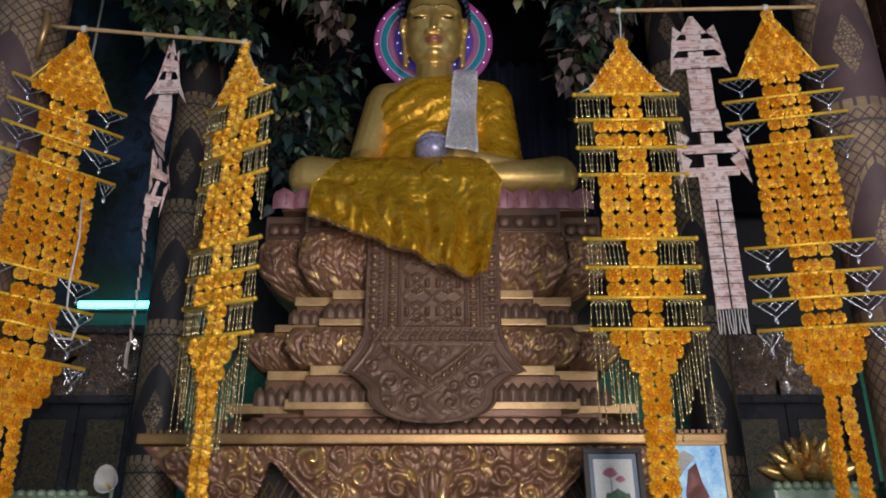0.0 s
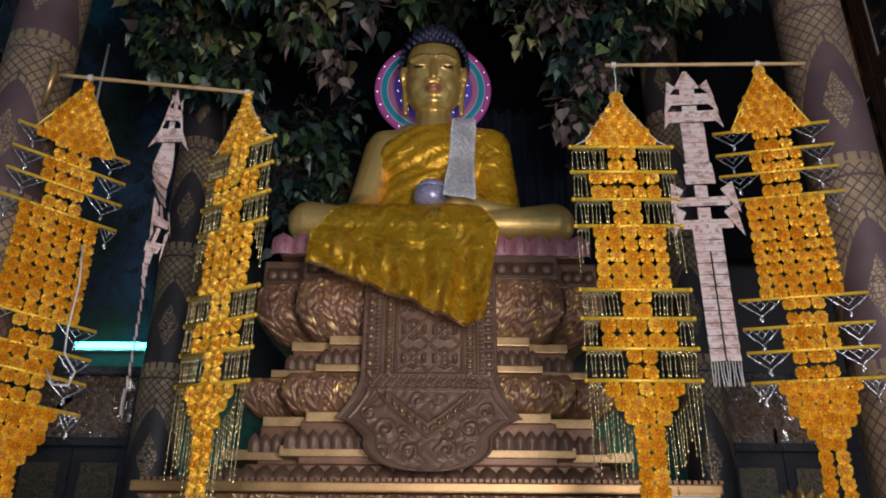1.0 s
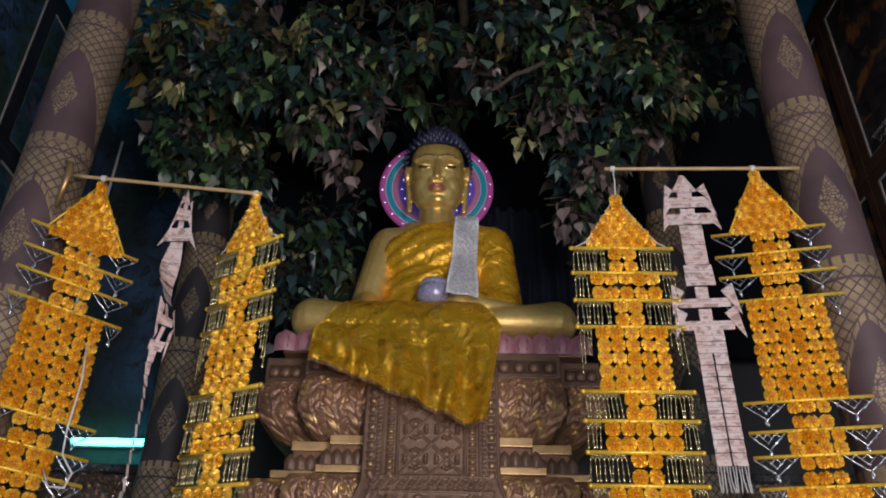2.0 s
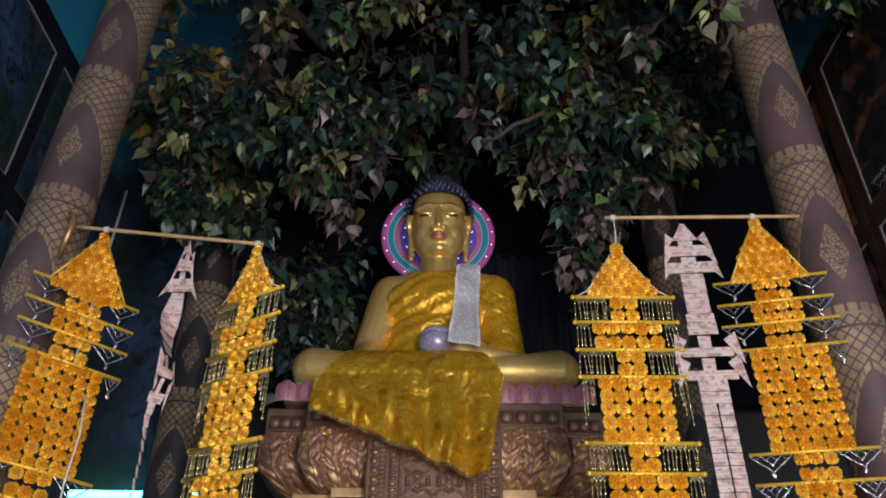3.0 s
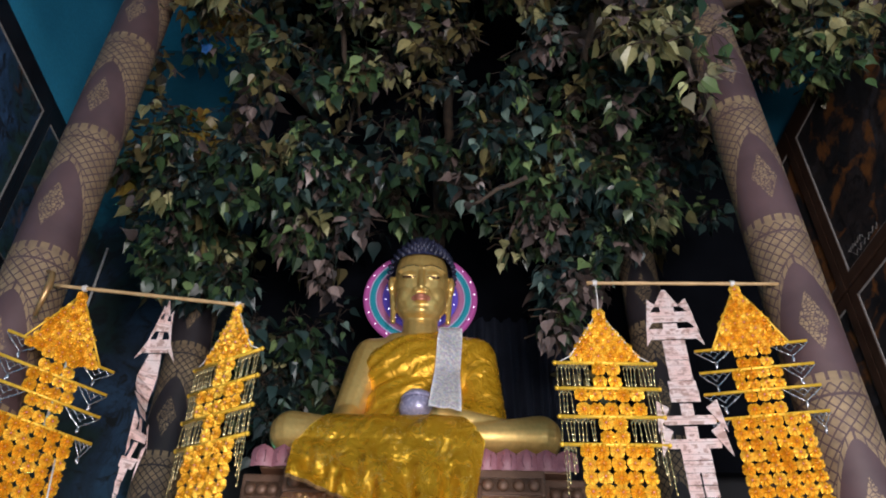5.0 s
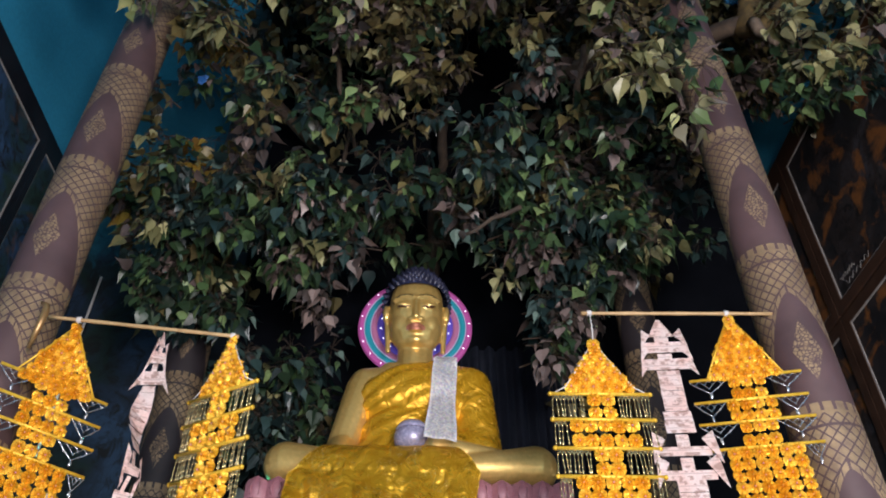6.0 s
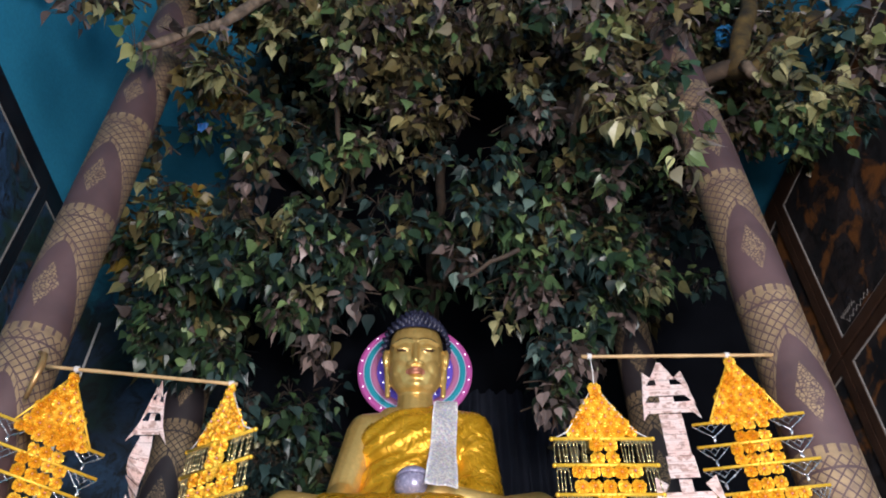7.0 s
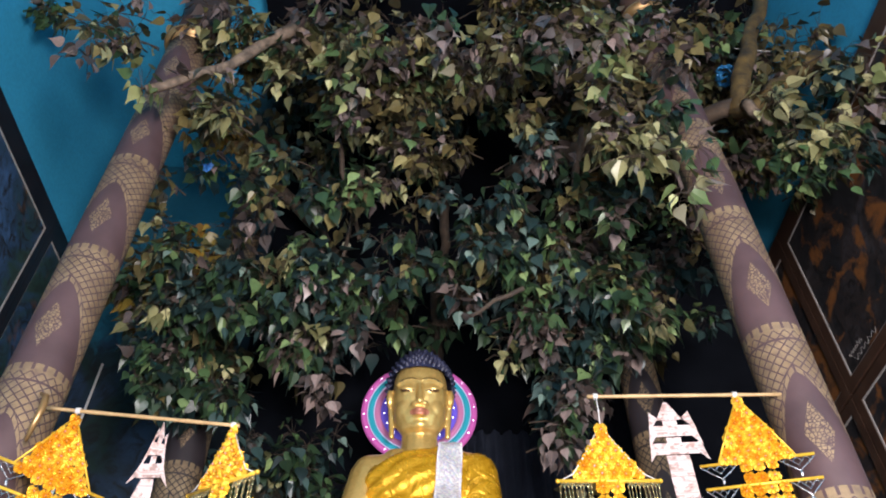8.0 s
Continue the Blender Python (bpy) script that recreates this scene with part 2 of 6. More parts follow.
def column_material(period, lozenge_z, dark, light):
    """Purple-brown paint with stencilled gold: scale bands, pointed fields and a lozenge in each."""
    n = Nodes("stencilled_column_paint")
    base = lozenge_z - 0.35 * period
    sep = n.add("SeparateXYZ", 0, Vector=n.coords())[1]
    x, y, z = sep.outputs
    m = n.math
    around = m("DIVIDE", m("ARCTAN2", x, m("MULTIPLY", y, -1.0)), math.pi)      # 0 faces the hall, two fields round the shaft
    a = m("SUBTRACT", m("FRACT", m("ADD", m("ADD", around, 0.5), 2.0)), 0.5)
    v = m("FRACT", m("DIVIDE", m("SUBTRACT", z, base - 10 * period), period))
    aa = m("MULTIPLY", m("ABSOLUTE", a), 2.0)
    top = m("MULTIPLY_ADD", m("POWER", aa, 1.5), -0.62, 0.7)                     # the field's pointed upper edge
    field = m("LESS_THAN", v, top)
    rim = m("MULTIPLY", m("GREATER_THAN", v, top), m("LESS_THAN", v, m("ADD", top, 0.06)))
    gap = m("GREATER_THAN", m("FRACT", m("MULTIPLY", aa, 7.0)), 0.16)
    gap = m("MULTIPLY", gap, m("GREATER_THAN", v, m("ADD", top, 0.012)))
    gap = m("MULTIPLY", gap, m("LESS_THAN", v, m("ADD", top, 0.05)))
    u12, v12 = m("MULTIPLY", a, 9.0), m("MULTIPLY", v, 15.0)
    d1 = m("ABSOLUTE", m("SUBTRACT", m("FRACT", m("ADD", m("ADD", u12, v12), 40.0)), 0.5))
    d2 = m("ABSOLUTE", m("SUBTRACT", m("FRACT", m("ADD", m("SUBTRACT", u12, v12), 40.0)), 0.5))
    scale = m("MULTIPLY", m("GREATER_THAN", d1, 0.09), m("GREATER_THAN", d2, 0.09))
    teeth = m("MULTIPLY_ADD", m("GREATER_THAN", m("ABSOLUTE", m("SUBTRACT", m("FRACT", m("ADD", m("MULTIPLY", a, 9.0), 20.0)), 0.5)), 0.14), 0.045, 0.012)
    flame = m("LESS_THAN", v, teeth)
    low = m("MULTIPLY", m("GREATER_THAN", v, 0.93), m("LESS_THAN", v, 0.945))
    band = m("MULTIPLY", m("SUBTRACT", 1.0, field), m("ADD", m("MULTIPLY", rim, gap), m("MULTIPLY", m("SUBTRACT", 1.0, rim), scale)))
    band = m("MULTIPLY", band, m("SUBTRACT", 1.0, low))
    dx = m("DIVIDE", m("ABSOLUTE", a), 0.14)
    dz = m("DIVIDE", m("ABSOLUTE", m("SUBTRACT", v, 0.35)), 0.18)
    dia = m("ADD", dx, dz)
    loz = m("LESS_THAN", dia, 1.0)
    vor = n.add("TexVoronoi", 0, Scale=42.0, Vector=n.coords())[1]
    vor.feature = "DISTANCE_TO_EDGE"
    cut = m("GREATER_THAN", vor.outputs[0], 0.11)
    gold = m("MINIMUM", m("ADD", m("ADD", band, m("MULTIPLY", flame, field)), m("MULTIPLY", loz, cut)), 1.0)
    wear = n.ramp(n.noise(14, 5), (0.3, (0.45, 0.45, 0.45)), (0.6, (1, 1, 1)))
    gold = m("MULTIPLY", gold, wear)
    paint = n.ramp(n.noise(3, 5), (0.3, dark), (0.7, light))
    gilt = n.ramp(n.noise(5, 4), (0.3, (0.19, 0.13, 0.075)), (0.7, (0.33, 0.235, 0.135)))
    n.bump(gold, 0.25, 0.004)
    return n.set(Base_Color=n.mix(gold, paint, gilt), Roughness=m("MULTIPLY_ADD", gold, -0.1, 0.55), Metallic=m("MULTIPLY", gold, 0.3))




def mural_material(name, sky, far, green, dark, warm, scale=0.8, grove_shade=False, warm_at=0.62):
    n = Nodes(name)
    c = n.coords()
    big = n.noise(scale, 6, 0.62, c, 1.2)
    mid = n.noise(scale * 4.5, 8, 0.65, c, 2.0)
    leaf = n.noise(scale * 16, 5, 0.7, c)
    col = n.ramp(big, (0.28, dark), (0.42, green), (0.52, far), (0.66, sky), (0.8, far))
    col = n.mix(n.ramp(mid, (0.5, (0, 0, 0)), (0.62, (1, 1, 1))), col, dark)
    col = n.mix(n.ramp(n.noise(scale * 2.2, 4, 0.6, c, 0.5), (warm_at, (0, 0, 0)), (warm_at + 0.1, (1, 1, 1))), col, warm)
    col = n.mix(0.35, col, n.ramp(leaf, (0.35, (0.2, 0.2, 0.2)), (0.65, (1, 1, 1))), "MULTIPLY")
    if grove_shade:                                  # painted sky above, meadow below; shade behind the tree mixed in as near-black
        sep = n.add("SeparateXYZ", 0, Vector=c)[1]
        up = n.math("MULTIPLY_ADD", n.math("ADD", sep.outputs[2], n.math("MULTIPLY", mid, 1.6)), 0.1, 0.0)
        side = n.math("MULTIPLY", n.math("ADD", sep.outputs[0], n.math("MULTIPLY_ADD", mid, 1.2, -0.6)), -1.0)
        sky = n.mix(leaf, (0.012, 0.1, 0.15), (0.02, 0.16, 0.24))
        col = n.mix(n.ramp(up, (0.86, (0, 0, 0)), (0.91, (1, 1, 1))), col, sky)
        shade_fade = n.ramp(n.math("MULTIPLY", side, 0.2), (0.48, (0.96, 0.96, 0.96)), (0.62, (0, 0, 0)))
        col = n.mix(shade_fade, col, (0.002, 0.002, 0.004))
        col = n.mix(n.ramp(up, (0.37, (1, 1, 1)), (0.42, (0, 0, 0))), col, n.mix(leaf, (0.005, 0.1, 0.062), (0.013, 0.22, 0.135)))
    return n.set(Base_Color=col, Roughness=0.6)


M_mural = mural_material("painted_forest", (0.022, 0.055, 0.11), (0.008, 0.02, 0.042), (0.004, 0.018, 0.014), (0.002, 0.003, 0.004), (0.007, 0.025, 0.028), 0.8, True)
M_panel = mural_material("painted_scene_panel", (0.05, 0.11, 0.24), (0.02, 0.05, 0.1), (0.02, 0.05, 0.04), (0.01, 0.012, 0.016), (0.14, 0.06, 0.025), 0.9)


M_panel_warm = mural_material("painted_dark_grove", (0.045, 0.042, 0.05), (0.025, 0.018, 0.018), (0.014, 0.014, 0.018), (0.005, 0.005, 0.006), (0.2, 0.075, 0.02), 1.15, False, 0.53)


def stencil_material(name, base, gold, scale):
    n = Nodes(name)
    vor, node = n.add("TexVoronoi", 0, Scale=scale, Vector=n.coords())
    node.feature = "DISTANCE_TO_EDGE"
    swirl = n.noise(scale * 0.8, 2, 0.5, None, 4.0)
    mask = n.math("MULTIPLY", n.ramp(swirl, (0.47, (0, 0, 0)), (0.5, (1, 1, 1))), n.ramp(swirl, (0.58, (1, 1, 1)), (0.62, (0, 0, 0))))
    return n.set(Base_Color=n.mix(mask, base, gold), Roughness=0.4, Metallic=n.math("MULTIPLY", mask, 0.4))


M_pane = Nodes("old_wavy_glass")
M_pane.bump(M_pane.noise(2.6, 1, 0.4, None, 0.8), 1.0, 0.26)
M_pane = M_pane.set(Base_Color=(0.9, 0.95, 0.95), Roughness=0.02, IOR=1.5, Transmission_Weight=1.0)
M_doorleaf = stencil_material("door_stencil", (0.012, 0.014, 0.02), (0.12, 0.09, 0.035), 14)


def glow(name, color, strength):
    n = Nodes(name)
    return n.set(Base_Color=color, Emission_Color=color, Emission_Strength=strength, Roughness=0.4)


M_tube = glow("lit_tube", (0.05, 1.0, 0.9), 22.0)
M_led = glow("white_led", (0.9, 0.92, 1.0), 2.2)
M_ring = {"pink": glow("pink_led_ring", (0.36, 0.07, 0.26), 0.14), "teal": glow("teal_led_ring", (0.015, 0.2, 0.26), 0.2), "rose": glow("rose_led_ring", (0.33, 0.12, 0.23), 0.14),
          "violet": glow("violet_led_ring", (0.09, 0.06, 0.38), 0.28), "pale": glow("pale_led_seam", (0.35, 0.35, 0.5), 0.3), "plum": glow("plum_back_disc", (0.16, 0.07, 0.09), 0.1)}

# ---- mesh helpers ----


def mesh_object(name, bm, mats, parent=None, label="", smooth=True):
    data = bpy.data.meshes.new(name)
    bm.to_mesh(data)
    bm.free()
    for m in mats if isinstance(mats, (list, tuple)) else [mats]:
        data.materials.append(m)
    if smooth:
        for p in data.polygons:
            p.use_smooth = True
    ob = new(name, data)
    if parent is not None:
        ob.parent = parent
    if label:
        ob["label"] = label
    return ob


def part(name, bm, mats, parent, label="", smooth=True):
    return mesh_object(name, bm, mats, parent, label, smooth)


def share(name, data, parent, m):
    ob = new(name, data)
    ob.parent = parent
    ob.matrix_basis = m
    return ob


def empty(name, m, label, category, group="", kind=""):
    ob = new(name)
    ob.matrix_basis = m
    return tagged(ob, label, category, group, kind)


def box(bm, x0, x1, y0, y1, z0, z1, bevel=0.0):
    r = bmesh.ops.create_cube(bm, size=1.0, matrix=Matrix.LocRotScale(((x0 + x1) / 2, (y0 + y1) / 2, (z0 + z1) / 2), None, (x1 - x0, y1 - y0, z1 - z0)))
    if bevel:
        edges = list({e for v in r["verts"] for e in v.link_edges})
        bmesh.ops.bevel(bm, geom=edges, offset=bevel, segments=2, affect="EDGES", profile=0.6)
    return bm


def boxed(*args, **kw):
    return box(bmesh.new(), *args, **kw)


def blob(bm, center, radii, turn=None, seg=20, rings=14):
    """An ellipsoid."""
    cx, cy, cz = center
    rx, ry, rz = radii
    top, bottom = bm.verts.new((cx, cy, cz + rz)), bm.verts.new((cx, cy, cz - rz))
    rows = []
    for j in range(1, rings):
        a = math.pi * j / rings
        s, c = math.sin(a), math.cos(a)
        rows.append([bm.verts.new((cx + rx * s * math.cos(k * math.tau / seg), cy + ry * s * math.sin(k * math.tau / seg), cz + rz * c)) for k in range(seg)])
    for k in range(seg):
        q = (k + 1) % seg
        bm.faces.new((top, rows[0][k], rows[0][q]))
        bm.faces.new((bottom, rows[-1][q], rows[-1][k]))
    for a, b in zip(rows, rows[1:]):
        for k in range(seg):
            bm.faces.new((a[k], b[k], b[(k + 1) % seg], a[(k + 1) % seg]))


def tube(bm, pts, radii, seg=8, cap=True):
    """A tapered tube along points."""
    pts = [Vector(p) for p in pts]
    rings, side = [], None
    for i, p in enumerate(pts):
        d = (pts[min(i + 1, len(pts) - 1)] - pts[max(i - 1, 0)]).normalized()
        if side is None:
            side = d.orthogonal().normalized()
        side = (side - d * side.dot(d)).normalized()
        up = d.cross(side)
        r = radii[i] if isinstance(radii, (list, tuple)) else radii
        rings.append([bm.verts.new(p + (side * math.cos(k * math.tau / seg) + up * math.sin(k * math.tau / seg)) * r) for k in range(seg)])
    for a, b in zip(rings, rings[1:]):
        for k in range(seg):
            bm.faces.new((a[k], a[(k + 1) % seg], b[(k + 1) % seg], b[k]))
    if cap:
        bm.faces.new(rings[0][::-1])
        bm.faces.new(rings[-1])


def capsule(bm, a, b, ra, rb, steps=8):
    a, b = Vector(a), Vector(b)
    steps = max(steps, int((b - a).length / (0.22 * min(ra, rb))))
    for i in range(steps + 1):
        f = i / steps
        r = ra + (rb - ra) * f
        blob(bm, a.lerp(b, f), (r, r, r), None, 14, 10)


def lathe(bm, profile, seg=32, center=(0, 0, 0)):
    rings = []
    for r, z in profile:
        rings.append([bm.verts.new((center[0] + r * math.cos(k * math.tau / seg), center[1] + r * math.sin(k * math.tau / seg), center[2] + z)) for k in range(seg)])
    for a, b in zip(rings, rings[1:]):
        for k in range(seg):
            bm.faces.new((a[k], a[(k + 1) % seg], b[(k + 1) % seg], b[k]))
    bm.faces.new(rings[0][::-1])
    bm.faces.new(rings[-1])


def remeshed(bm, voxel, smooth):
    """The one skin round all the lumps in bm."""
    data = bpy.data.meshes.new("lumps")
    bm.to_mesh(data)
    bm.free()
    ob = bpy.data.objects.new("lumps", data)
    scene.collection.objects.link(ob)
    mod = ob.modifiers.new("skin", "REMESH")
    mod.mode, mod.voxel_size = "VOXEL", voxel
    mod = ob.modifiers.new("soft", "SMOOTH")
    mod.factor, mod.iterations = 0.5, smooth
    out = bpy.data.meshes.new_from_object(ob.evaluated_get(bpy.context.evaluated_depsgraph_get()))
    bpy.data.objects.remove(ob)
    bpy.data.meshes.remove(data)
    res = bmesh.new()
    res.from_mesh(out)
    bpy.data.meshes.remove(out)
    return res

# ---- the hall ----
WL, WR, WB, WF, TOP = -4.45, 4.3, 7.9, -3.1, 11.5


def slab(name, label, mat, *dims):
    return tagged(mesh_object(name, boxed(*dims), mat, smooth=False), label, name.split("_")[0], kind="structure")


slab("floor", "polished brown tiled hall floor", M_floor, WL - 0.2, WR + 0.2, WF - 0.2, WB + 0.2, -0.1, 0)
slab("ceiling", "plain blue painted hall ceiling", M_blue, WL - 0.2, WR + 0.2, WF - 0.2, WB + 0.2, TOP, TOP + 0.15)
slab("wall_north", "back wall painted with a dark blue green forest, shade put in as black", M_mural, WL - 0.2, WR + 0.2, WB, WB + 0.2, 0, TOP)
slab("wall_west", "tall side wall painted sky blue", M_blue, WL - 0.2, WL, WF, WB, 0, TOP)
slab("wall_east", "tall side wall painted sky blue", M_blue, WR, WR + 0.2, WF, WB, 0, TOP)
# black board and top sheet, added to imitate the deep shade behind the foliage
slab("backdrop", "added black board standing in for the shade behind the tree", M_shade_black, -2.2, 4.2, 7.55, 7.65, 4.7, TOP - 0.3)
slab("soffit", "added black sheet standing in for the shade over the tree", M_shade_black, -2.2, 4.2, 4.6, 7.65, TOP - 0.3, TOP - 0.2)
wall_s = tagged(new("wall_south"), "plain plaster wall with two open doorways", "wall", kind="structure")
for x0, x1, z0, z1 in ((WL - 0.2, -1.0, 0, 4), (0.3, 1.05, 0, 4), (2.65, WR + 0.2, 0, 4), (-1.0, 0.3, 3.7, 4), (1.05, 2.65, 3.7, 4), (WL - 0.2, WR + 0.2, 4, TOP)):
    part("plaster", boxed(x0, x1, WF - 0.2, WF, z0, z1), M_plaster, wall_s, smooth=False)


def mural_panel(side, y0, y1, z0, z1, label):
    """A painted board on a side wall, with a dark frame and a thin pale line inside it."""
    x = WL if side < 0 else WR
    d = -side
    ob = empty("mural_panel", pose(x, 0, 0), label, "mural", "painted wall panels")

    def b(a, c, *rest):
        return boxed(min(a * d, c * d), max(a * d, c * d), *rest)
    part("painting", b(0.0, 0.03, y0, y1, z0, z1), M_panel if side < 0 else M_panel_warm, ob, smooth=False)
    w, e = 0.092 if side < 0 else 0.115, 0.008
    for n, (ya, yb, za, zb) in (("frame_rail", (y0 - w, y1 + w, z1, z1 + (0.27 if z1 > 8 else 0.115))), ("frame_rail", (y0 - w, y1 + w, z0 - w, z0)), ("frame_stile", (y0 - w, y0, z0, z1)), ("frame_stile", (y1, y1 + w, z0, z1))):
        part(n, b(0.0, 0.05, ya, yb, za, zb), M_wood if side > 0 else M_black, ob, smooth=False)
    for ya, yb, za, zb in ((y0, y1, z1 - 2 * e, z1), (y0, y1, z0, z0 + 2 * e), (y0, y0 + 2 * e, z0 + 2 * e, z1 - 2 * e), (y1 - 2 * e, y1, z0 + 2 * e, z1 - 2 * e)):
        part("line_moulding", b(0.032, 0.042, ya, yb, za, zb), M_line_paint, ob, "thin pale painted line", False)
    return ob


for side, y_near, y_far, rows in ((-1, 6.25, 6.44, ((6.46, 8.23), (4.4, 6.2), (2.2, 4.1))), (1, 6.53, 6.78, ((6.44, 8.43), (4.2, 6.17), (2.0, 3.9)))):
    for z0, z1 in rows:
        for y0, y1 in ((3.6, y_near), (y_far, 7.74)):
            mural_panel(side, y0, y1, z0, z1, "dark painted wall panel framed by a pale line" if side < 0 else "dark painted wall panel in a brown frame with pale line")
bm = bmesh.new()
tube(bm, [(-4.02, WB - 0.02, 5.2), (-4.02, WB - 0.02, 6.5), (-4.02, WB - 0.02, 7.56)], 0.016, 8)
tagged(mesh_object("conduit", bm, M_white), "thin white conduit fixed upright on the painted wall", "conduit")


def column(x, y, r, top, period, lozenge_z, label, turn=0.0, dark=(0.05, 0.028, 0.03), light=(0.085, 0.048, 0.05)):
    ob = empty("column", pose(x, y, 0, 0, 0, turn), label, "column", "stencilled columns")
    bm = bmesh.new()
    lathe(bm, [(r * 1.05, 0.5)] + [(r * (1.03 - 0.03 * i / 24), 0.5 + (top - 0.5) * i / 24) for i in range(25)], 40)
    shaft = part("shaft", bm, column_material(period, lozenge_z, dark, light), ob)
    bm = bmesh.new()
    lathe(bm, [(r * 1.5, 0.0), (r * 1.5, 0.2), (r * 1.35, 0.25), (r * 1.3, 0.4), (r * 1.12, 0.46), (r * 1.1, 0.52)], 40)
    part("plinth", bm, M_edge, ob)
    bm = bmesh.new()
    prof = [(r * 1.0, top - 0.02)]
    for i in range(13):
        a = i / 12 * math.pi
        prof.append((r * (1.05 + 0.28 * math.sin(a)), top + 0.14 * (i / 12)))
    lathe(bm, prof + [(r * 1.0, top + 0.15)], 40)
    part("ring", bm, M_edge, ob, "gilded ring round the shaft")
    bm = bmesh.new()
    lathe(bm, [(r, top + 0.13), (r, top + 0.6), (r * 1.3, top + 1.0), (r * 1.5, TOP)], 40)
    part("capital", bm, M_wood, ob, "dark brown capital")
    return ob


column(-2.54, 4.33, 0.198, 8.85, 1.075, 5.015, "tall purple brown column with stencilled gold scales", 5)
column(2.32, 4.33, 0.198, 9.6, 1.195, 4.247, "tall purple brown column with stencilled gold scales", -13)
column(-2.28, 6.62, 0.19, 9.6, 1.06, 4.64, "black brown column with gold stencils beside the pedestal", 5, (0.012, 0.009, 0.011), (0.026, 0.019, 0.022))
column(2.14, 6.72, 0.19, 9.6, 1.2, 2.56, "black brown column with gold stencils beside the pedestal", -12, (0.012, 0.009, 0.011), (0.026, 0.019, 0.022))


# ---- carving ----


def scroll(bm, cx, y, cz, size, turn=1, start=0.0, depth=0.02, turns=1.6, ball=True):
    """A curled leaf in relief, with a boss at its middle, on a face towards the hall."""
    n = 22
    pts, rad = [], []
    for k in range(n):
        f = k / (n - 1)
        a = start + turn * f * turns * math.tau
        r = size * (1 - 0.82 * f)
        pts.append((cx + r * math.cos(a), y - depth * (0.2 + 0.6 * f), cz + r * math.sin(a)))
        rad.append(size * (0.08 + 0.2 * math.sin(math.pi * (0.15 + 0.8 * f))))
    tube(bm, pts, rad, 6)
    if ball:
        blob(bm, (cx, y - depth, cz), (size * 0.24, size * 0.24, size * 0.24), None, 10, 8)


def leafy(bm, x, y, z, w, h, lean=0.0, depth=0.03):
    """A pointed, ribbed leaf in relief."""
    n = 8
    rows = []
    for i in range(n + 1):
        f = i / n
        half = w * 0.5 * math.sin(math.pi * min(0.98, 0.22 + 0.78 * f)) ** 0.8 * (1 if f < 1 else 0.05)
        rows.append([bm.verts.new((x + lean * f + s * half, y - depth * (0.15 + math.sin(math.pi * f * 0.85)) * (1 - 0.75 * abs(s)), z + h * f)) for s in (-1, -0.5, 0, 0.5, 1)])
    for a, b in zip(rows, rows[1:]):
        for k in range(4):
            bm.faces.new((a[k], a[k + 1], b[k + 1], b[k]))


def petal(bm, x, y, z, w, h, out, curl=0.0, thick=0.02):
    """One standing lotus petal, bulged towards the hall."""
    n = 6
    rows = []
    for i in range(n + 1):
        f = i / n
        half = w * 0.5 * (1.0 - 0.1 * f) * (1 - max(0.0, (f - 0.55) / 0.45) ** 2 * 0.95)
        rows.append([bm.verts.new((x + s * half, y - out * math.sin(math.pi * (0.12 + 0.8 * f)) * (1 - 0.6 * s * s) - curl * f, z + h * f)) for s in (-1, -0.6, 0, 0.6, 1)])
    for a, b in zip(rows, rows[1:]):
        for k in range(4):
            bm.faces.new((a[k], a[k + 1], b[k + 1], b[k]))


def petal_row(x0, x1, y, z, h, pitch, out, curl=0.0):
    bm = bmesh.new()
    n = max(1, round((x1 - x0) / pitch))
    p = (x1 - x0) / n
    for i in range(n):
        petal(bm, x0 + (i + 0.5) * p, y, z, p * 1.05, h, out, curl)
        petal(bm, x0 + (i + 0.5) * p, y - out * 0.4, z, p * 0.55, h * 0.75, out * 0.6, curl)
    return bm


def carved_field(inside, y_of, box_, gap, seed, top=0.0):
    """Dense curling leafwork over a face: the relief and its rubbed gilt tips."""
    rng = random.Random(seed)
    bm, hi, spots = bmesh.new(), bmesh.new(), []
    x0, x1, z0, z1 = box_
    for _ in range(2600):
        x, z = rng.uniform(x0, x1), rng.uniform(z0, z1)
        if inside(x, z) and all((x - a) ** 2 + (z - b) ** 2 > gap * gap for a, b in spots):
            spots.append((x, z))
    for x, z in spots:
        for s in (-1, 1):
            y, r = y_of(s * x, z), gap * rng.uniform(0.6, 0.74)
            state = rng.getstate()
            kind, start = rng.random(), rng.uniform(0, math.tau)
            if kind < 0.6:
                scroll(bm, s * x, y, z - top, r, s * (1 if kind < 0.3 else -1), start if s > 0 else math.pi - start, r * 0.3, 1.15, kind < 0.45)
                tips = 2
            else:
                tips = 1
            for k in range(5):
                a = start + k * math.tau / 5
                leafy(bm, s * (x + r * 0.8 * math.cos(a)), y + 0.002, z - top + r * 0.75 * math.sin(a), r * 0.8, r * 0.95, s * r * 0.75 * math.cos(a), r * 0.55)
            if kind < 0.22:
                blob(hi, (s * x, y - r * 0.3, z - top), (r * 0.36, r * 0.3, r * 0.36), None, 12, 9)
                leafy(hi, s * (x + r * 0.3), y - r * 0.25, z - top + r * 0.35, r * 0.7, r * 0.8, s * r * 0.5, r * 0.45)
            rng.setstate(state)
    return bm, hi


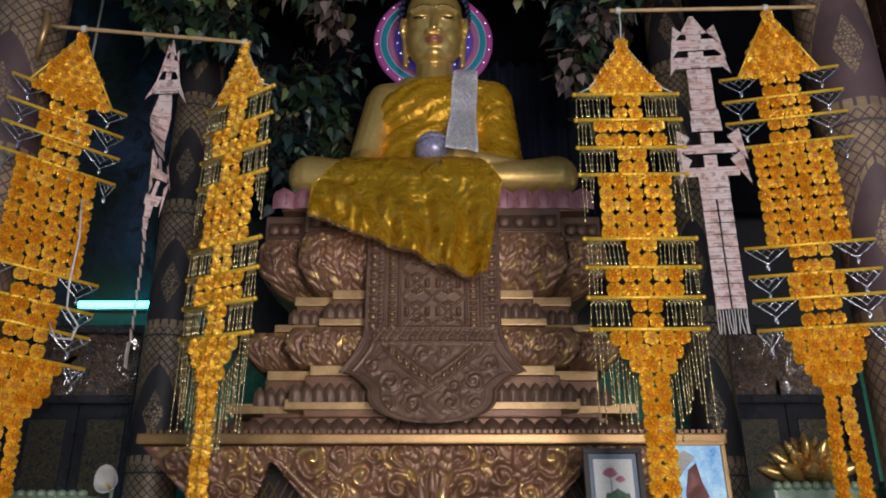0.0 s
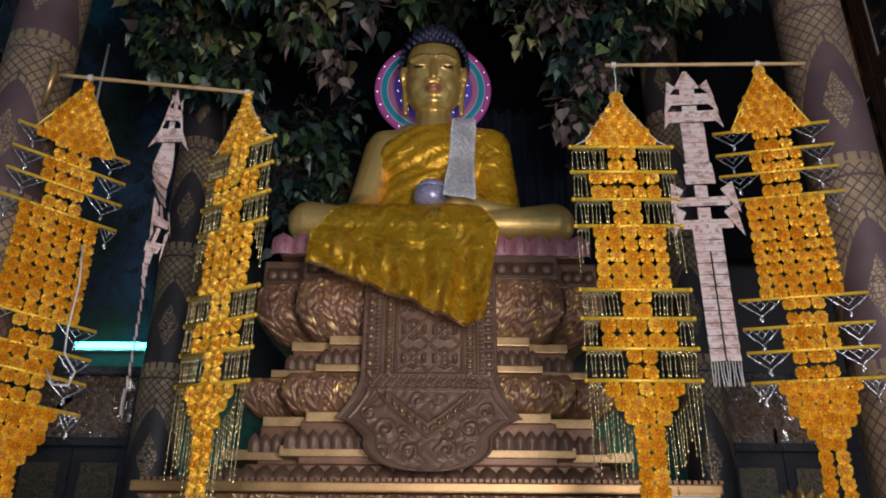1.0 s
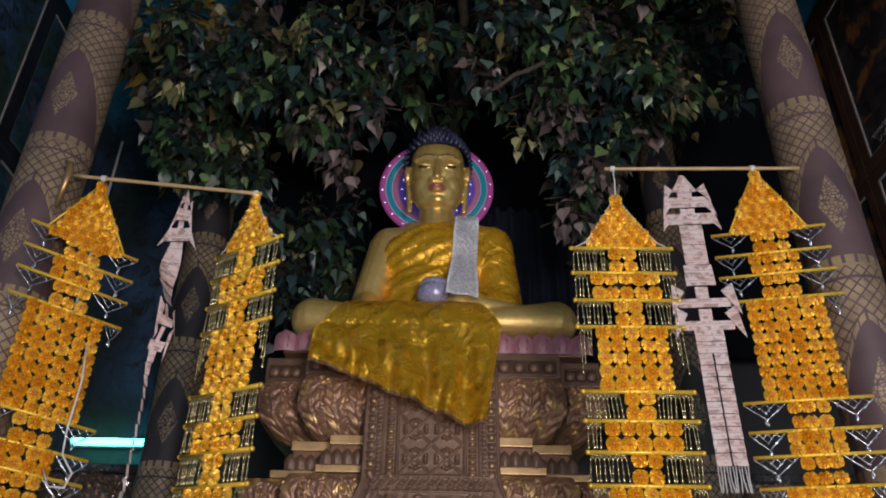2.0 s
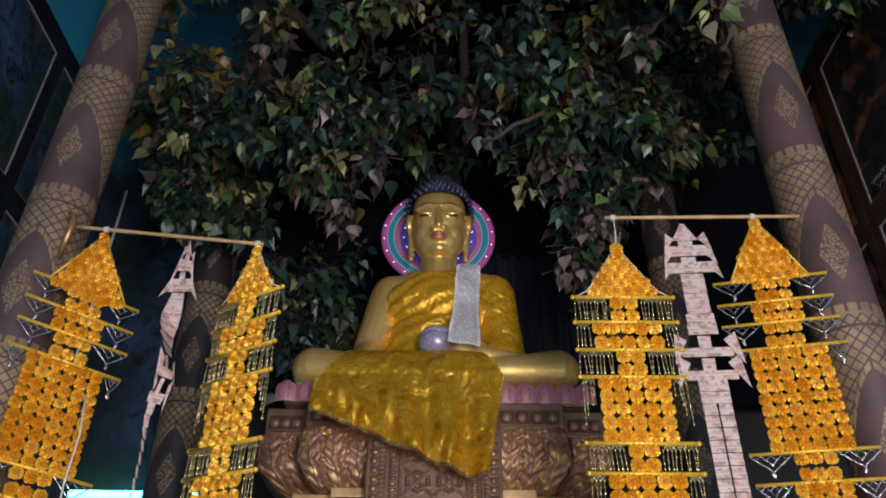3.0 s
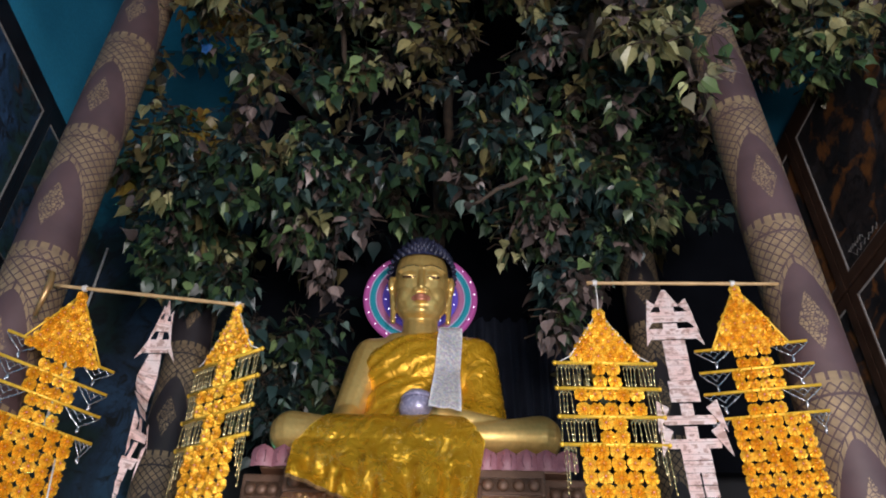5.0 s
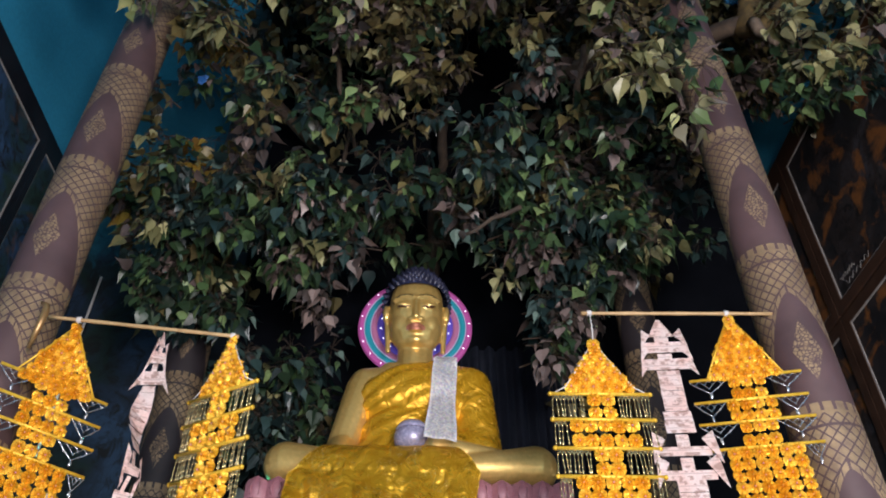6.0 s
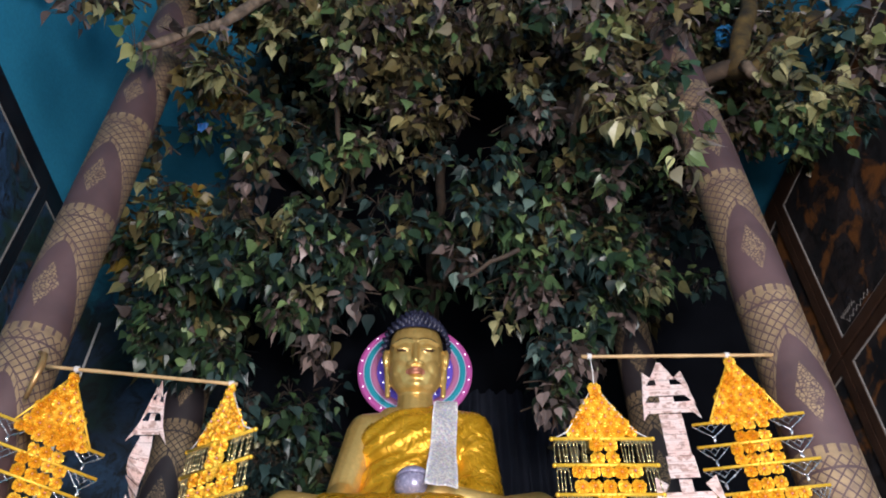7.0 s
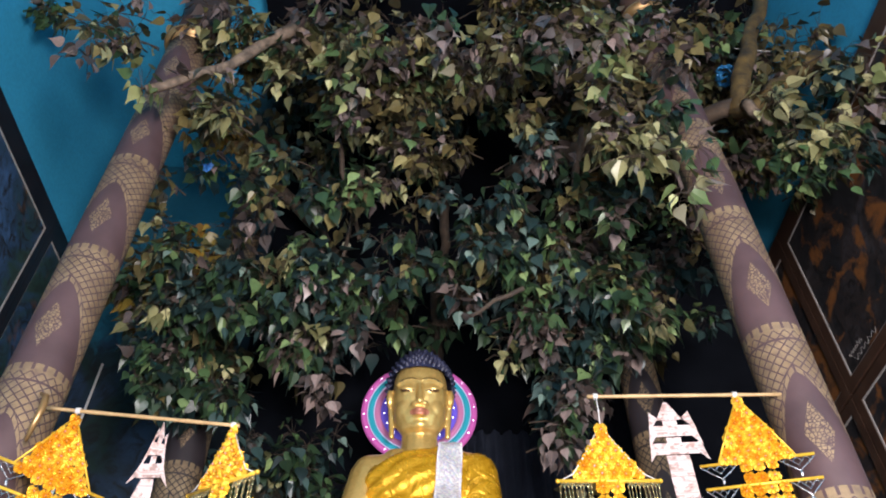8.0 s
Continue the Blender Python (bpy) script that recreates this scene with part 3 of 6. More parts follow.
def swirls(x0, x1, z0, z1, nx, nz, seed):
    """Curling leaves set out in rows over a panel, mirrored about its middle: place, radius, turn, start."""
    rng = random.Random(seed)
    out = []
    w, h = (x1 - x0) / nx, (z1 - z0) / nz
    for j in range(nz):
        for i in range(nx):
            side = 1 if i < nx / 2 else -1
            out.append((x0 + (i + 0.5) * w + rng.uniform(-0.08, 0.08) * w, z0 + (j + 0.5) * h + rng.uniform(-0.1, 0.1) * h, 0.56 * max(min(w, h), 0.8 * max(w, h) * 0.8) * rng.uniform(0.9, 1.15), side * (1 if j % 2 else -1), rng.uniform(0, math.tau)))
    return out


def leafwork(X, Z, motifs, fans=()):
    """Height from 0 to 1 of carved scrolls with bosses and fluted leaf edges over a fluted ground."""
    wx = X + 0.006 * np.sin(Z * 47 + 1.3) + 0.004 * np.sin(X * 71 + Z * 33)
    wz = Z + 0.006 * np.sin(X * 43 + 0.4) + 0.004 * np.sin(X * 29 - Z * 67)
    H = 0.2 + 0.16 * np.abs(np.sin(wx * 44 + 2.2 * np.sin(wz * 24))) * np.abs(np.sin(wz * 36 + 1.7 * np.sin(wx * 27)))
    for cx, cz, R, turn, start in motifs:
        dx, dz = wx - cx, wz - cz
        r = np.hypot(dx, dz) / R
        th = np.arctan2(dz, dx) * turn
        ridge = (0.5 + 0.5 * np.cos(th + math.tau * 1.35 * r + start)) ** 0.75
        edge = r * (1 + 0.13 * np.abs(np.sin(3.5 * th + start)))
        window = np.clip((1.16 - edge) / 0.2, 0, 1)
        flute = 1 - 0.28 * np.clip((r - 0.5) * 3, 0, 1) * np.abs(np.cos(8 * th + 5 * r))
        boss = np.sqrt(np.clip(1 - (r / 0.27) ** 2, 0, 1)) * 1.05
        H = np.maximum(H, np.maximum(window * (0.22 + 0.72 * ridge * flute), boss))
    for number, (cx, wide, z0, z1, lobe) in enumerate(fans):                         # an acanthus leaf: a mid rib and lobes that slant up and curl over at their tips
        dx = (wx - cx) / (0.5 * wide)
        f = (wz - z0) / (z1 - z0)
        reach = np.clip(np.sin(np.clip(0.16 + 0.84 * f, 0, 1) * math.pi), 0, 1) ** 0.45
        a = np.abs(dx) / np.maximum(reach, 0.05)
        wave = np.abs(np.sin(math.pi * ((wz - z0) / lobe + 0.37 * number) - 3.4 * a)) ** 0.6
        body = np.clip((0.74 + 0.3 * wave - a) / 0.12, 0, 1) * ((f > 0) & (f < 1))
        H = np.maximum(H, body * np.clip(0.3 + 0.42 * wave * (0.5 + 0.6 * a) + 0.3 * np.clip(1 - a / 0.14, 0, 1) + 0.28 * f, 0, 1))
    return H


def heightfield(X, Z, H, place, keep=None, gilt=None):
    """A carved skin over a grid; place() gives the point for across, up and height. Faces marked by gilt take the second material."""
    bm = bmesh.new()
    nz, nx = X.shape
    grid = [[bm.verts.new(place(X[j, i], Z[j, i], H[j, i])) for i in range(nx)] for j in range(nz)]
    for j in range(nz - 1):
        for i in range(nx - 1):
            if keep is None or keep(X[j, i], Z[j, i]):
                f = bm.faces.new((grid[j][i], grid[j][i + 1], grid[j + 1][i + 1], grid[j + 1][i]))
                if gilt is not None and gilt[j, i]:
                    f.material_index = 1
    loose = [v for v in bm.verts if not v.link_faces]
    bmesh.ops.delete(bm, geom=loose, context="VERTS")
    return bm


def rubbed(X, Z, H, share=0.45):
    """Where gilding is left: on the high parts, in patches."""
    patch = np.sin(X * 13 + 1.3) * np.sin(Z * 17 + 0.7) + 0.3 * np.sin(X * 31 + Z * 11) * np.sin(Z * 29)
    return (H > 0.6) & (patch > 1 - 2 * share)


def back_door(x0, x1, label):
    """A lacquered double door under a carved transom."""
    y = WB
    ob = empty("door", pose((x0 + x1) / 2, y, 0), label, "door")
    w = (x1 - x0) / 2
    for a, b, c, d in ((-w - 0.2, -w, 0, 3.5), (w, w + 0.2, 0, 3.5), (-w, w, 2.82, 2.9), (-w - 0.2, w + 0.2, 3.5, 3.58)):
        part("frame", boxed(a, b, -0.16, 0, c, d, bevel=0.01), M_black, ob, smooth=False)
    for s in (-1, 1):
        leaf = part("door_leaf", boxed(min(0.005 * s, w * s), max(0.005 * s, w * s), -0.08, -0.02, 0, 2.82), M_black, ob, smooth=False)
        for z0, z1 in ((0.2, 1.0), (1.15, 2.68)):
            part("stencilled_panel", boxed(min(0.1 * s, (w - 0.08) * s), max(0.1 * s, (w - 0.08) * s), -0.095, -0.08, z0, z1, bevel=0.006), M_doorleaf, leaf, "black panel with faded gold leaf pattern", False)
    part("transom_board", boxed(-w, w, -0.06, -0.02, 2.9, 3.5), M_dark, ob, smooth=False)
    bm, hi = carved_field(lambda x, z: True, lambda x, z: -0.062, (0.04, w - 0.04, 2.94, 3.46), 0.1, 31)
    hi.free()
    tagged(part("transom_carving", bm, M_transom, ob, "carved scrollwork"), kind="stuff")
    pane = part("glass_pane", boxed(-w, w, -0.13, -0.124, 2.9, 3.5), M_pane, ob, "old wavy glass", False)
    pane.visible_shadow = False
    return ob


back_door(-4.0, -2.95, "black lacquered door below a carved wooden transom")
back_door(2.7, 3.75, "black lacquered door below a carved wooden transom")

tube_lamp = empty("tube_lamp", pose(-3.04, WB - 0.1, 3.81), "lit greenish white tube lamp on the painted wall", "lamp")
bm = bmesh.new()
tube(bm, [(-0.6, 0, 0), (0.6, 0, 0)], 0.03, 12)
part("tube", bm, M_tube, tube_lamp)
part("housing", boxed(-0.63, 0.63, 0.03, 0.1, -0.04, 0.04, bevel=0.008), M_white, tube_lamp, smooth=False)

# ---- base table ----
table = empty("altar_base", pose(X0, 5.3, 0), "wide carved and gilded wooden base of the pedestal", "altar")
TW, TZ = 1.82, 2.22
part("slab", boxed(-TW, TW, 0, 1.9, TZ - 0.065, TZ, bevel=0.012), M_edge, table, "gilded moulded slab edge", False)
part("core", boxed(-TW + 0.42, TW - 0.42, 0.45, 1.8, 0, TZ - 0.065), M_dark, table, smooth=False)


def opening(x, z):
    return 0.7 < x < 1.08 and z < 2.06 - 1.15 * max(0.0, 0.98 - x) - 2.2 * max(0.0, x - 0.98)


def skirt():
    """The apron: flares out to the slab and narrows downwards, with two pointed openings."""
    bm = bmesh.new()
    nx, nz = 120, 40
    grid = []
    for j in range(nz + 1):
        g = j / nz
        z = TZ - 0.065 - 1.0 * g
        half = TW - 0.02 - 0.55 * math.sin(min(1, g * 1.9) * math.pi / 2)
        grid.append([bm.verts.new((half * (2 * i / nx - 1), 0.03 + 0.13 * math.sin(min(1, g * 1.7) * math.pi / 2), z)) for i in range(nx + 1)])
    for j in range(nz):
        for i in range(nx):
            mid = (grid[j][i].co + grid[j + 1][i + 1].co) / 2
            if opening(abs(mid.x), mid.z):
                continue
            bm.faces.new((grid[j][i], grid[j + 1][i], grid[j + 1][i + 1], grid[j][i + 1]))
    bmesh.ops.solidify(bm, geom=bm.faces[:], thickness=-0.04)
    return bm


part("apron", skirt(), M_carved, table)
for s in (-1, 1):
    for i in range(7):
        a, z = 0.72 + i * 0.06, 1.35
        for x0, x1, y in ((a, a + 0.3, 0.19), (a + 0.3, a, 0.195)):
            bm = bmesh.new()
            tube(bm, [(s * x0, y, z), (s * x1, y, z + 0.6)], 0.006, 4)
            part("lattice_bar", bm, M_edge, table, "thin gilded lattice bar")


def apron_y(z):
    g = (TZ - 0.065 - z) / 1.0
    return 0.025 + 0.13 * math.sin(min(1, g * 1.7) * math.pi / 2)


def apron_inside(x, z):
    return x < TW - 0.1 - 0.75 * (TZ - z) and not opening(x, z) and not opening(x - 0.05, z) and not opening(x + 0.06, z) and z < 2.07 and (x > 0.11 or z < 1.68)


APRON = ((0.19, 2.1, 0.075), (0.21, 1.9, 0.1), (0.43, 1.97, 0.1), (0.35, 2.09, 0.06), (0.74, 2.06, 0.11), (0.57, 2.09, 0.075), (0.6, 1.87, 0.08), (0.42, 1.78, 0.08), (0.98, 2.12, 0.055),
         (1.2, 1.93, 0.09), (1.22, 2.08, 0.085), (1.4, 2.04, 0.09), (1.58, 2.06, 0.075), (1.33, 1.88, 0.07), (0.08, 1.75, 0.07), (1.12, 1.8, 0.07))
scrolls = [(x, z, r * 1.12, (-1) ** i, i * 1.7) for i, (x, z, r) in enumerate(APRON)]
gx, gz = np.meshgrid(np.arange(0.0, 1.79, 0.0105), np.arange(1.5, 2.15, 0.0105))
gh = leafwork(gx, gz, scrolls, [(x, 0.15, z - 0.02, z + 0.15, 0.06) for x, z in ((0.1, 1.98), (0.32, 1.88), (0.57, 1.95), (0.9, 1.98), (1.06, 2.0), (1.3, 1.95), (1.5, 1.98))])
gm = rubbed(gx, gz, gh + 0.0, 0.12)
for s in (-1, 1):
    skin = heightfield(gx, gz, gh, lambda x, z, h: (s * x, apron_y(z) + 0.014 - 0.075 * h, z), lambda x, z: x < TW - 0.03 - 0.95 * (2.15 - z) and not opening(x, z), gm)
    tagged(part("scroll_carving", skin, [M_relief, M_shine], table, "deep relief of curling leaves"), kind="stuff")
hi = bmesh.new()
for s in (-1, 1):                                      # rolled rims of the openings, with a volute, and the middle lotus bud
    bm = bmesh.new()
    pts = [(0.52, 1.72), (0.66, 1.8), (0.8, 1.92), (0.93, 2.05), (1.02, 2.09), (1.1, 2.05), (1.11, 1.97), (1.05, 1.94), (1.03, 1.98)]
    tube(bm, [(s * x, apron_y(z) - 0.012, z) for x, z in pts], [0.02, 0.024, 0.028, 0.03, 0.03, 0.028, 0.024, 0.018, 0.012], 8)
    for k in range(26):
        f = k / 25 * 4
        a, b = pts[int(min(f, 3))], pts[int(min(f, 3)) + 1]
        q = f - int(min(f, 3))
        blob(hi, (s * (a[0] + (b[0] - a[0]) * q), apron_y(2.0) - 0.042, a[1] + (b[1] - a[1]) * q), (0.007, 0.006, 0.007), None, 6, 5)
    for w, h, dx in ((0.12, 0.34, 0.055), (0.1, 0.26, 0.1)):
        leafy(bm, s * dx * 0.6, apron_y(1.9) - 0.005, 1.66, w, h, s * dx, 0.05)
    part("rolled_rim", bm, M_relief, table, "rolled rim of an opening")
bud = bmesh.new()
blob(bud, (0, apron_y(1.95) + 0.015, 1.96), (0.1, 0.035, 0.14))
for dx in (-0.055, 0.0, 0.055):
    leafy(bud, dx, apron_y(1.9) - 0.022, 1.84, 0.07, 0.22, dx * 0.4, 0.025)
for k in range(5):
    leafy(bud, (k - 2) * 0.04, apron_y(1.9) - 0.02, 1.72, 0.07, 0.18, (k - 2) * 0.025, 0.03)
for k in range(6):
    blob(bud, (-0.05 + k * 0.02, apron_y(1.83) - 0.035, 1.825), (0.009, 0.009, 0.009), None, 8, 6)
part("bud", bud, M_carved, table, "carved lotus bud in the middle")
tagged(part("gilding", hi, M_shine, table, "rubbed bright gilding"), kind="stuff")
bm = bmesh.new()
for i in range(90):
    box(bm, -TW + 0.05 + i * 0.0402, -TW + 0.075 + i * 0.0402, 0.02, 0.05, TZ + 0.001, TZ + 0.022)
tagged(part("moulding", bm, M_carved, table, smooth=False), kind="stuff")

# ---- pedestal ----
ped = empty("pedestal", pose(X0, 5.6, TZ), "tiered carved lotus pedestal in worn bronze and gilt", "pedestal")
YW = 0.16                                    # the wings stand this far behind the middle tier


def tier(name, mat, z0, z1, mid, wing, bevel=0.012, out=0.0, label=""):
    """One step: a wide rear block and a narrower one before it."""
    part(name, boxed(-wing, wing, YW - out, 1.25, z0 - TZ, z1 - TZ, bevel=bevel), mat, ped, label, False)
    part(name, boxed(-mid, mid, -out, YW - out + 0.05, z0 - TZ + 0.003, z1 - TZ + 0.003, bevel=bevel), mat, ped, label, False)


def bulge(name, z0, z1, mid, wing, flare, belly, nx, nz):
    """A swelling carved course that draws in to its foot, the relief following its curve."""
    h = z1 - z0
    for half, y in ((wing, YW), (mid, 0.0)):
        def swell(z):
            f = min(1.0, max(0.0, (z - z0) / h))
            draw = flare if y else flare * 0.45
            return draw * (1 - (1 - f) ** 2.6) ** 0.8 + belly * math.sin(math.pi * f) - draw
        bm = bmesh.new()
        n, rows = 12, []
        for j in range(n + 1):
            z = z0 + h * j / n
            o = swell(z)
            rows.append([bm.verts.new(q) for q in ((-half - o, y + 1.0, z - TZ), (-half - o, y - o * 0.8, z - TZ), (half + o, y - o * 0.8, z - TZ), (half + o, y + 1.0, z - TZ))])
        for a, b in zip(rows, rows[1:]):
            for k in range(4):
                bm.faces.new((a[k], a[(k + 1) % 4], b[(k + 1) % 4], b[k]))
        bm.faces.new(rows[0][::-1])
        bm.faces.new(rows[-1])
        part(name, bm, M_carved, ped, smooth=False)
        inner = 0.44 if y == 0 else mid - 0.05
        gx, gz = np.meshgrid(np.linspace(inner, half, max(12, int((half - inner) / 0.008))), np.linspace(z0, z1, int(h / 0.008)))
        cols = nx if y == 0 else max(1, nx - 1)
        w = (half - inner) / cols
        tall = h / nz
        fans = [(inner + (i + 0.5) * w, w * 1.02, z0 + 0.01, z1 - 0.12 * tall, tall * 0.36) for i in range(cols)]
        curls = [(inner + (i + 0.5 + q * 0.33) * w, z1 - 0.24 * tall, 0.3 * w, q, 1.0) for i in range(cols) for q in (-1, 1)]
        curls += [(inner + (i + 0.02) * w, z0 + 0.42 * h, 0.34 * w, 1 if i % 2 else -1, 0.5) for i in range(cols + 1)]
        gh = leafwork(gx, gz, curls, fans)
        gm = None
        for s in (-1, 1):
            def place(x, z, q):
                o = swell(z)
                near_edge = max(0.0, (x - half + 0.06) / 0.06)
                return (s * (x + o * (x - inner) / (half - inner) + 0.012 * q * near_edge), y - o * 0.8 + 0.012 - 0.055 * q * (1 - 0.5 * near_edge), z - TZ)
            tagged(part("relief", heightfield(gx, gz, gh, place, None, gm), [M_relief, M_shine], ped, "worn relief of curling leaves"), kind="stuff")
        # the carved return along each side
        sx, sz = np.meshgrid(np.linspace(0.0, 0.5, 50), np.linspace(z0, z1, int(h / 0.01)))
        sh = leafwork(sx, sz, swirls(0.0, 0.5, z0, z1, 3, nz, 7), [(0.08 + 0.16 * i, 0.16, z0, z1 - 0.04, 0.07) for i in range(3)])
        for s in (-1, 1):
            tagged(part("relief", heightfield(sx, sz, sh, lambda x, z, q: (s * (half + swell(z) + 0.035 * q), y - swell(z) * 0.8 + x, z - TZ), None, None), [M_relief, M_shine], ped, "worn relief of curling leaves"), kind="stuff")


tier("plinth_course", M_carved, 2.22, 2.36, 1.2, 1.5)
part("lotus_petals", petal_row(-1.45, 1.45, -0.06, 0.005, 0.13, 0.11, 0.05, -0.05), M_carved_grey, ped, "row of worn lotus petals")
tier("gilt_step", M_step, 2.405, 2.475, 0.98, 1.4, 0.008, 0.03, "gilded step")
tier("core_course", M_carved, 2.36, 2.64, 0.86, 1.16)
part("lotus_petals", petal_row(-1.22, 1.22, YW - 0.03, 2.455 - TZ, 0.13, 0.075, 0.03), M_carved_grey, ped, "row of worn lotus petals")
part("lotus_petals", petal_row(-0.95, 0.95, -0.03, 2.455 - TZ, 0.13, 0.075, 0.03), M_carved_grey, ped, "row of worn lotus petals")
tier("gilt_step", M_step, 2.635, 2.702, 0.825, 1.145, 0.008, 0.02, "gilded step")
bulge("carved_course", 2.71, 2.975, 0.95, 1.26, 0.07, 0.045, 4, 1)
tier("gilt_step", M_step, 2.98, 3.032, 0.785, 1.12, 0.008, 0.02, "gilded step")
tier("core_course", M_carved, 3.03, 3.175, 0.7, 0.98)
part("lotus_petals", petal_row(-1.02, 1.02, YW - 0.03, 3.03 - TZ, 0.11, 0.07, 0.03), M_carved_grey, ped, "row of worn lotus petals")
part("lotus_petals", petal_row(-0.75, 0.75, -0.03, 3.03 - TZ, 0.11, 0.07, 0.03), M_carved_grey, ped, "row of worn lotus petals")
tier("gilt_step", M_step, 3.17, 3.236, 0.7, 0.99, 0.008, 0.02, "gilded step")
bulge("carved_course", 3.235, 3.68, 0.91, 1.235, 0.23, 0.05, 3, 2)
tier("cornice", M_carved_grey, 3.68, 3.875, 0.93, 1.25, 0.015)
for s in (-1, 1):
    for x0, x1, y in ((0.46, 0.9, 0.0), (0.98, 1.22, YW)):
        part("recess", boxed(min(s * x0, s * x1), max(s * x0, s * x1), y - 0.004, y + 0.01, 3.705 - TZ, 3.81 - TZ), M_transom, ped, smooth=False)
        n = 4 if y == 0 else 3
        for i in range(n):
            bm = bmesh.new()
            blob(bm, (0, 0, 0), (0.045, 0.03, 0.045), None, 14, 10)
            o = part("stud", bm, M_carved_grey, ped)
            o.location = (s * (x0 + (i + 0.5) * (x1 - x0) / n), y - 0.008, 3.757 - TZ)
        for za, zb in ((3.69, 3.705), (3.81, 3.825)):
            part("recess_rim", boxed(min(s * x0, s * x1), max(s * x0, s * x1), y - 0.015, y + 0.005, za - TZ, zb - TZ), M_carved_grey, ped, smooth=False)
part("seat_block", boxed(-1.12, 1.12, 0.05, 1.25, 3.87 - TZ, 4.03 - TZ, bevel=0.02), M_carved, ped, smooth=False)


def blunt(bm, w, h, out):
    """A broad petal with a rounded end."""
    rows = []
    for i in range(8):
        f = i / 7
        half = w * 0.5 * math.sqrt(max(0.0, 1 - max(0.0, (f - 0.55) / 0.46) ** 2.5))
        rows.append([bm.verts.new((s * half, -out * math.sin(math.pi * (0.2 + 0.62 * f)) * (1 - 0.7 * s * s), h * f)) for s in (-1, -0.7, -0.35, 0, 0.35, 0.7, 1)])
    for a, b in zip(rows, rows[1:]):
        for k in range(6):
            bm.faces.new((a[k], a[k + 1], b[k + 1], b[k]))


one = bmesh.new()
blunt(one, 0.155, 0.165, 0.055)
for s in (-1, 1):
    tube(one, [(s * 0.028, -0.05, 0.02), (s * 0.036, -0.058, 0.07), (s * 0.028, -0.05, 0.11)], 0.006, 5)
first = part("pink_petal", one, M_pink, ped, "pink painted lotus petal")
first.matrix_basis = pose(-1.1, 0.03, 3.87 - TZ)
for i in range(1, 16):
    share("pink_petal", first.data, ped, pose(-1.1 + i * 0.1467, 0.03, 3.87 - TZ, 0, 0, 0))


def tongue_half(z):
    """Half width of the hanging apron: straight, flaring to two tips, drawn in, then a round foot."""
    if z > 2.95:
        return 0.462
    if z > 2.63:
        return 0.462 + 0.16 * ((2.95 - z) / 0.32) ** 1.8
    if z > 2.5:
        return 0.622 - 0.207 * ((2.63 - z) / 0.13) ** 0.5
    return 0.415 * math.sqrt(max(0.0, 1 - (max(0.0, 2.47 - z) / 0.19) ** 2.1)) + 0.004


def tongue_y(x, z):
    return -0.16 - (0.1 * ((3.0 - z) / 0.7) ** 1.4 if z < 3.0 else 0) + 0.03 * (x / 0.5) ** 2


def tongue():
    """The plain body of the hanging apron."""
    bm = bmesh.new()
    rows = []
    for j in range(73):
        z = 3.72 - j / 72 * 1.44
        half = tongue_half(z)
        rows.append([bm.verts.new((half * (k / 8 - 1), tongue_y(half * (k / 8 - 1), z) + 0.004, z - TZ)) for k in range(17)])
    for a, b in zip(rows, rows[1:]):
        for k in range(16):
            bm.faces.new((a[k], b[k], b[k + 1], a[k + 1]))
    bmesh.ops.solidify(bm, geom=bm.faces[:], thickness=-0.1)
    bmesh.ops.recalc_face_normals(bm, faces=bm.faces[:])
    return bm


part("hanging_apron", tongue(), M_carved_grey, ped, "worn bronze tongue shaped apron with a lobed foot")


def bar(d, w):
    """A rounded ridge of half width w."""
    return np.sqrt(np.clip(1 - (d / w) ** 2, 0, 1))


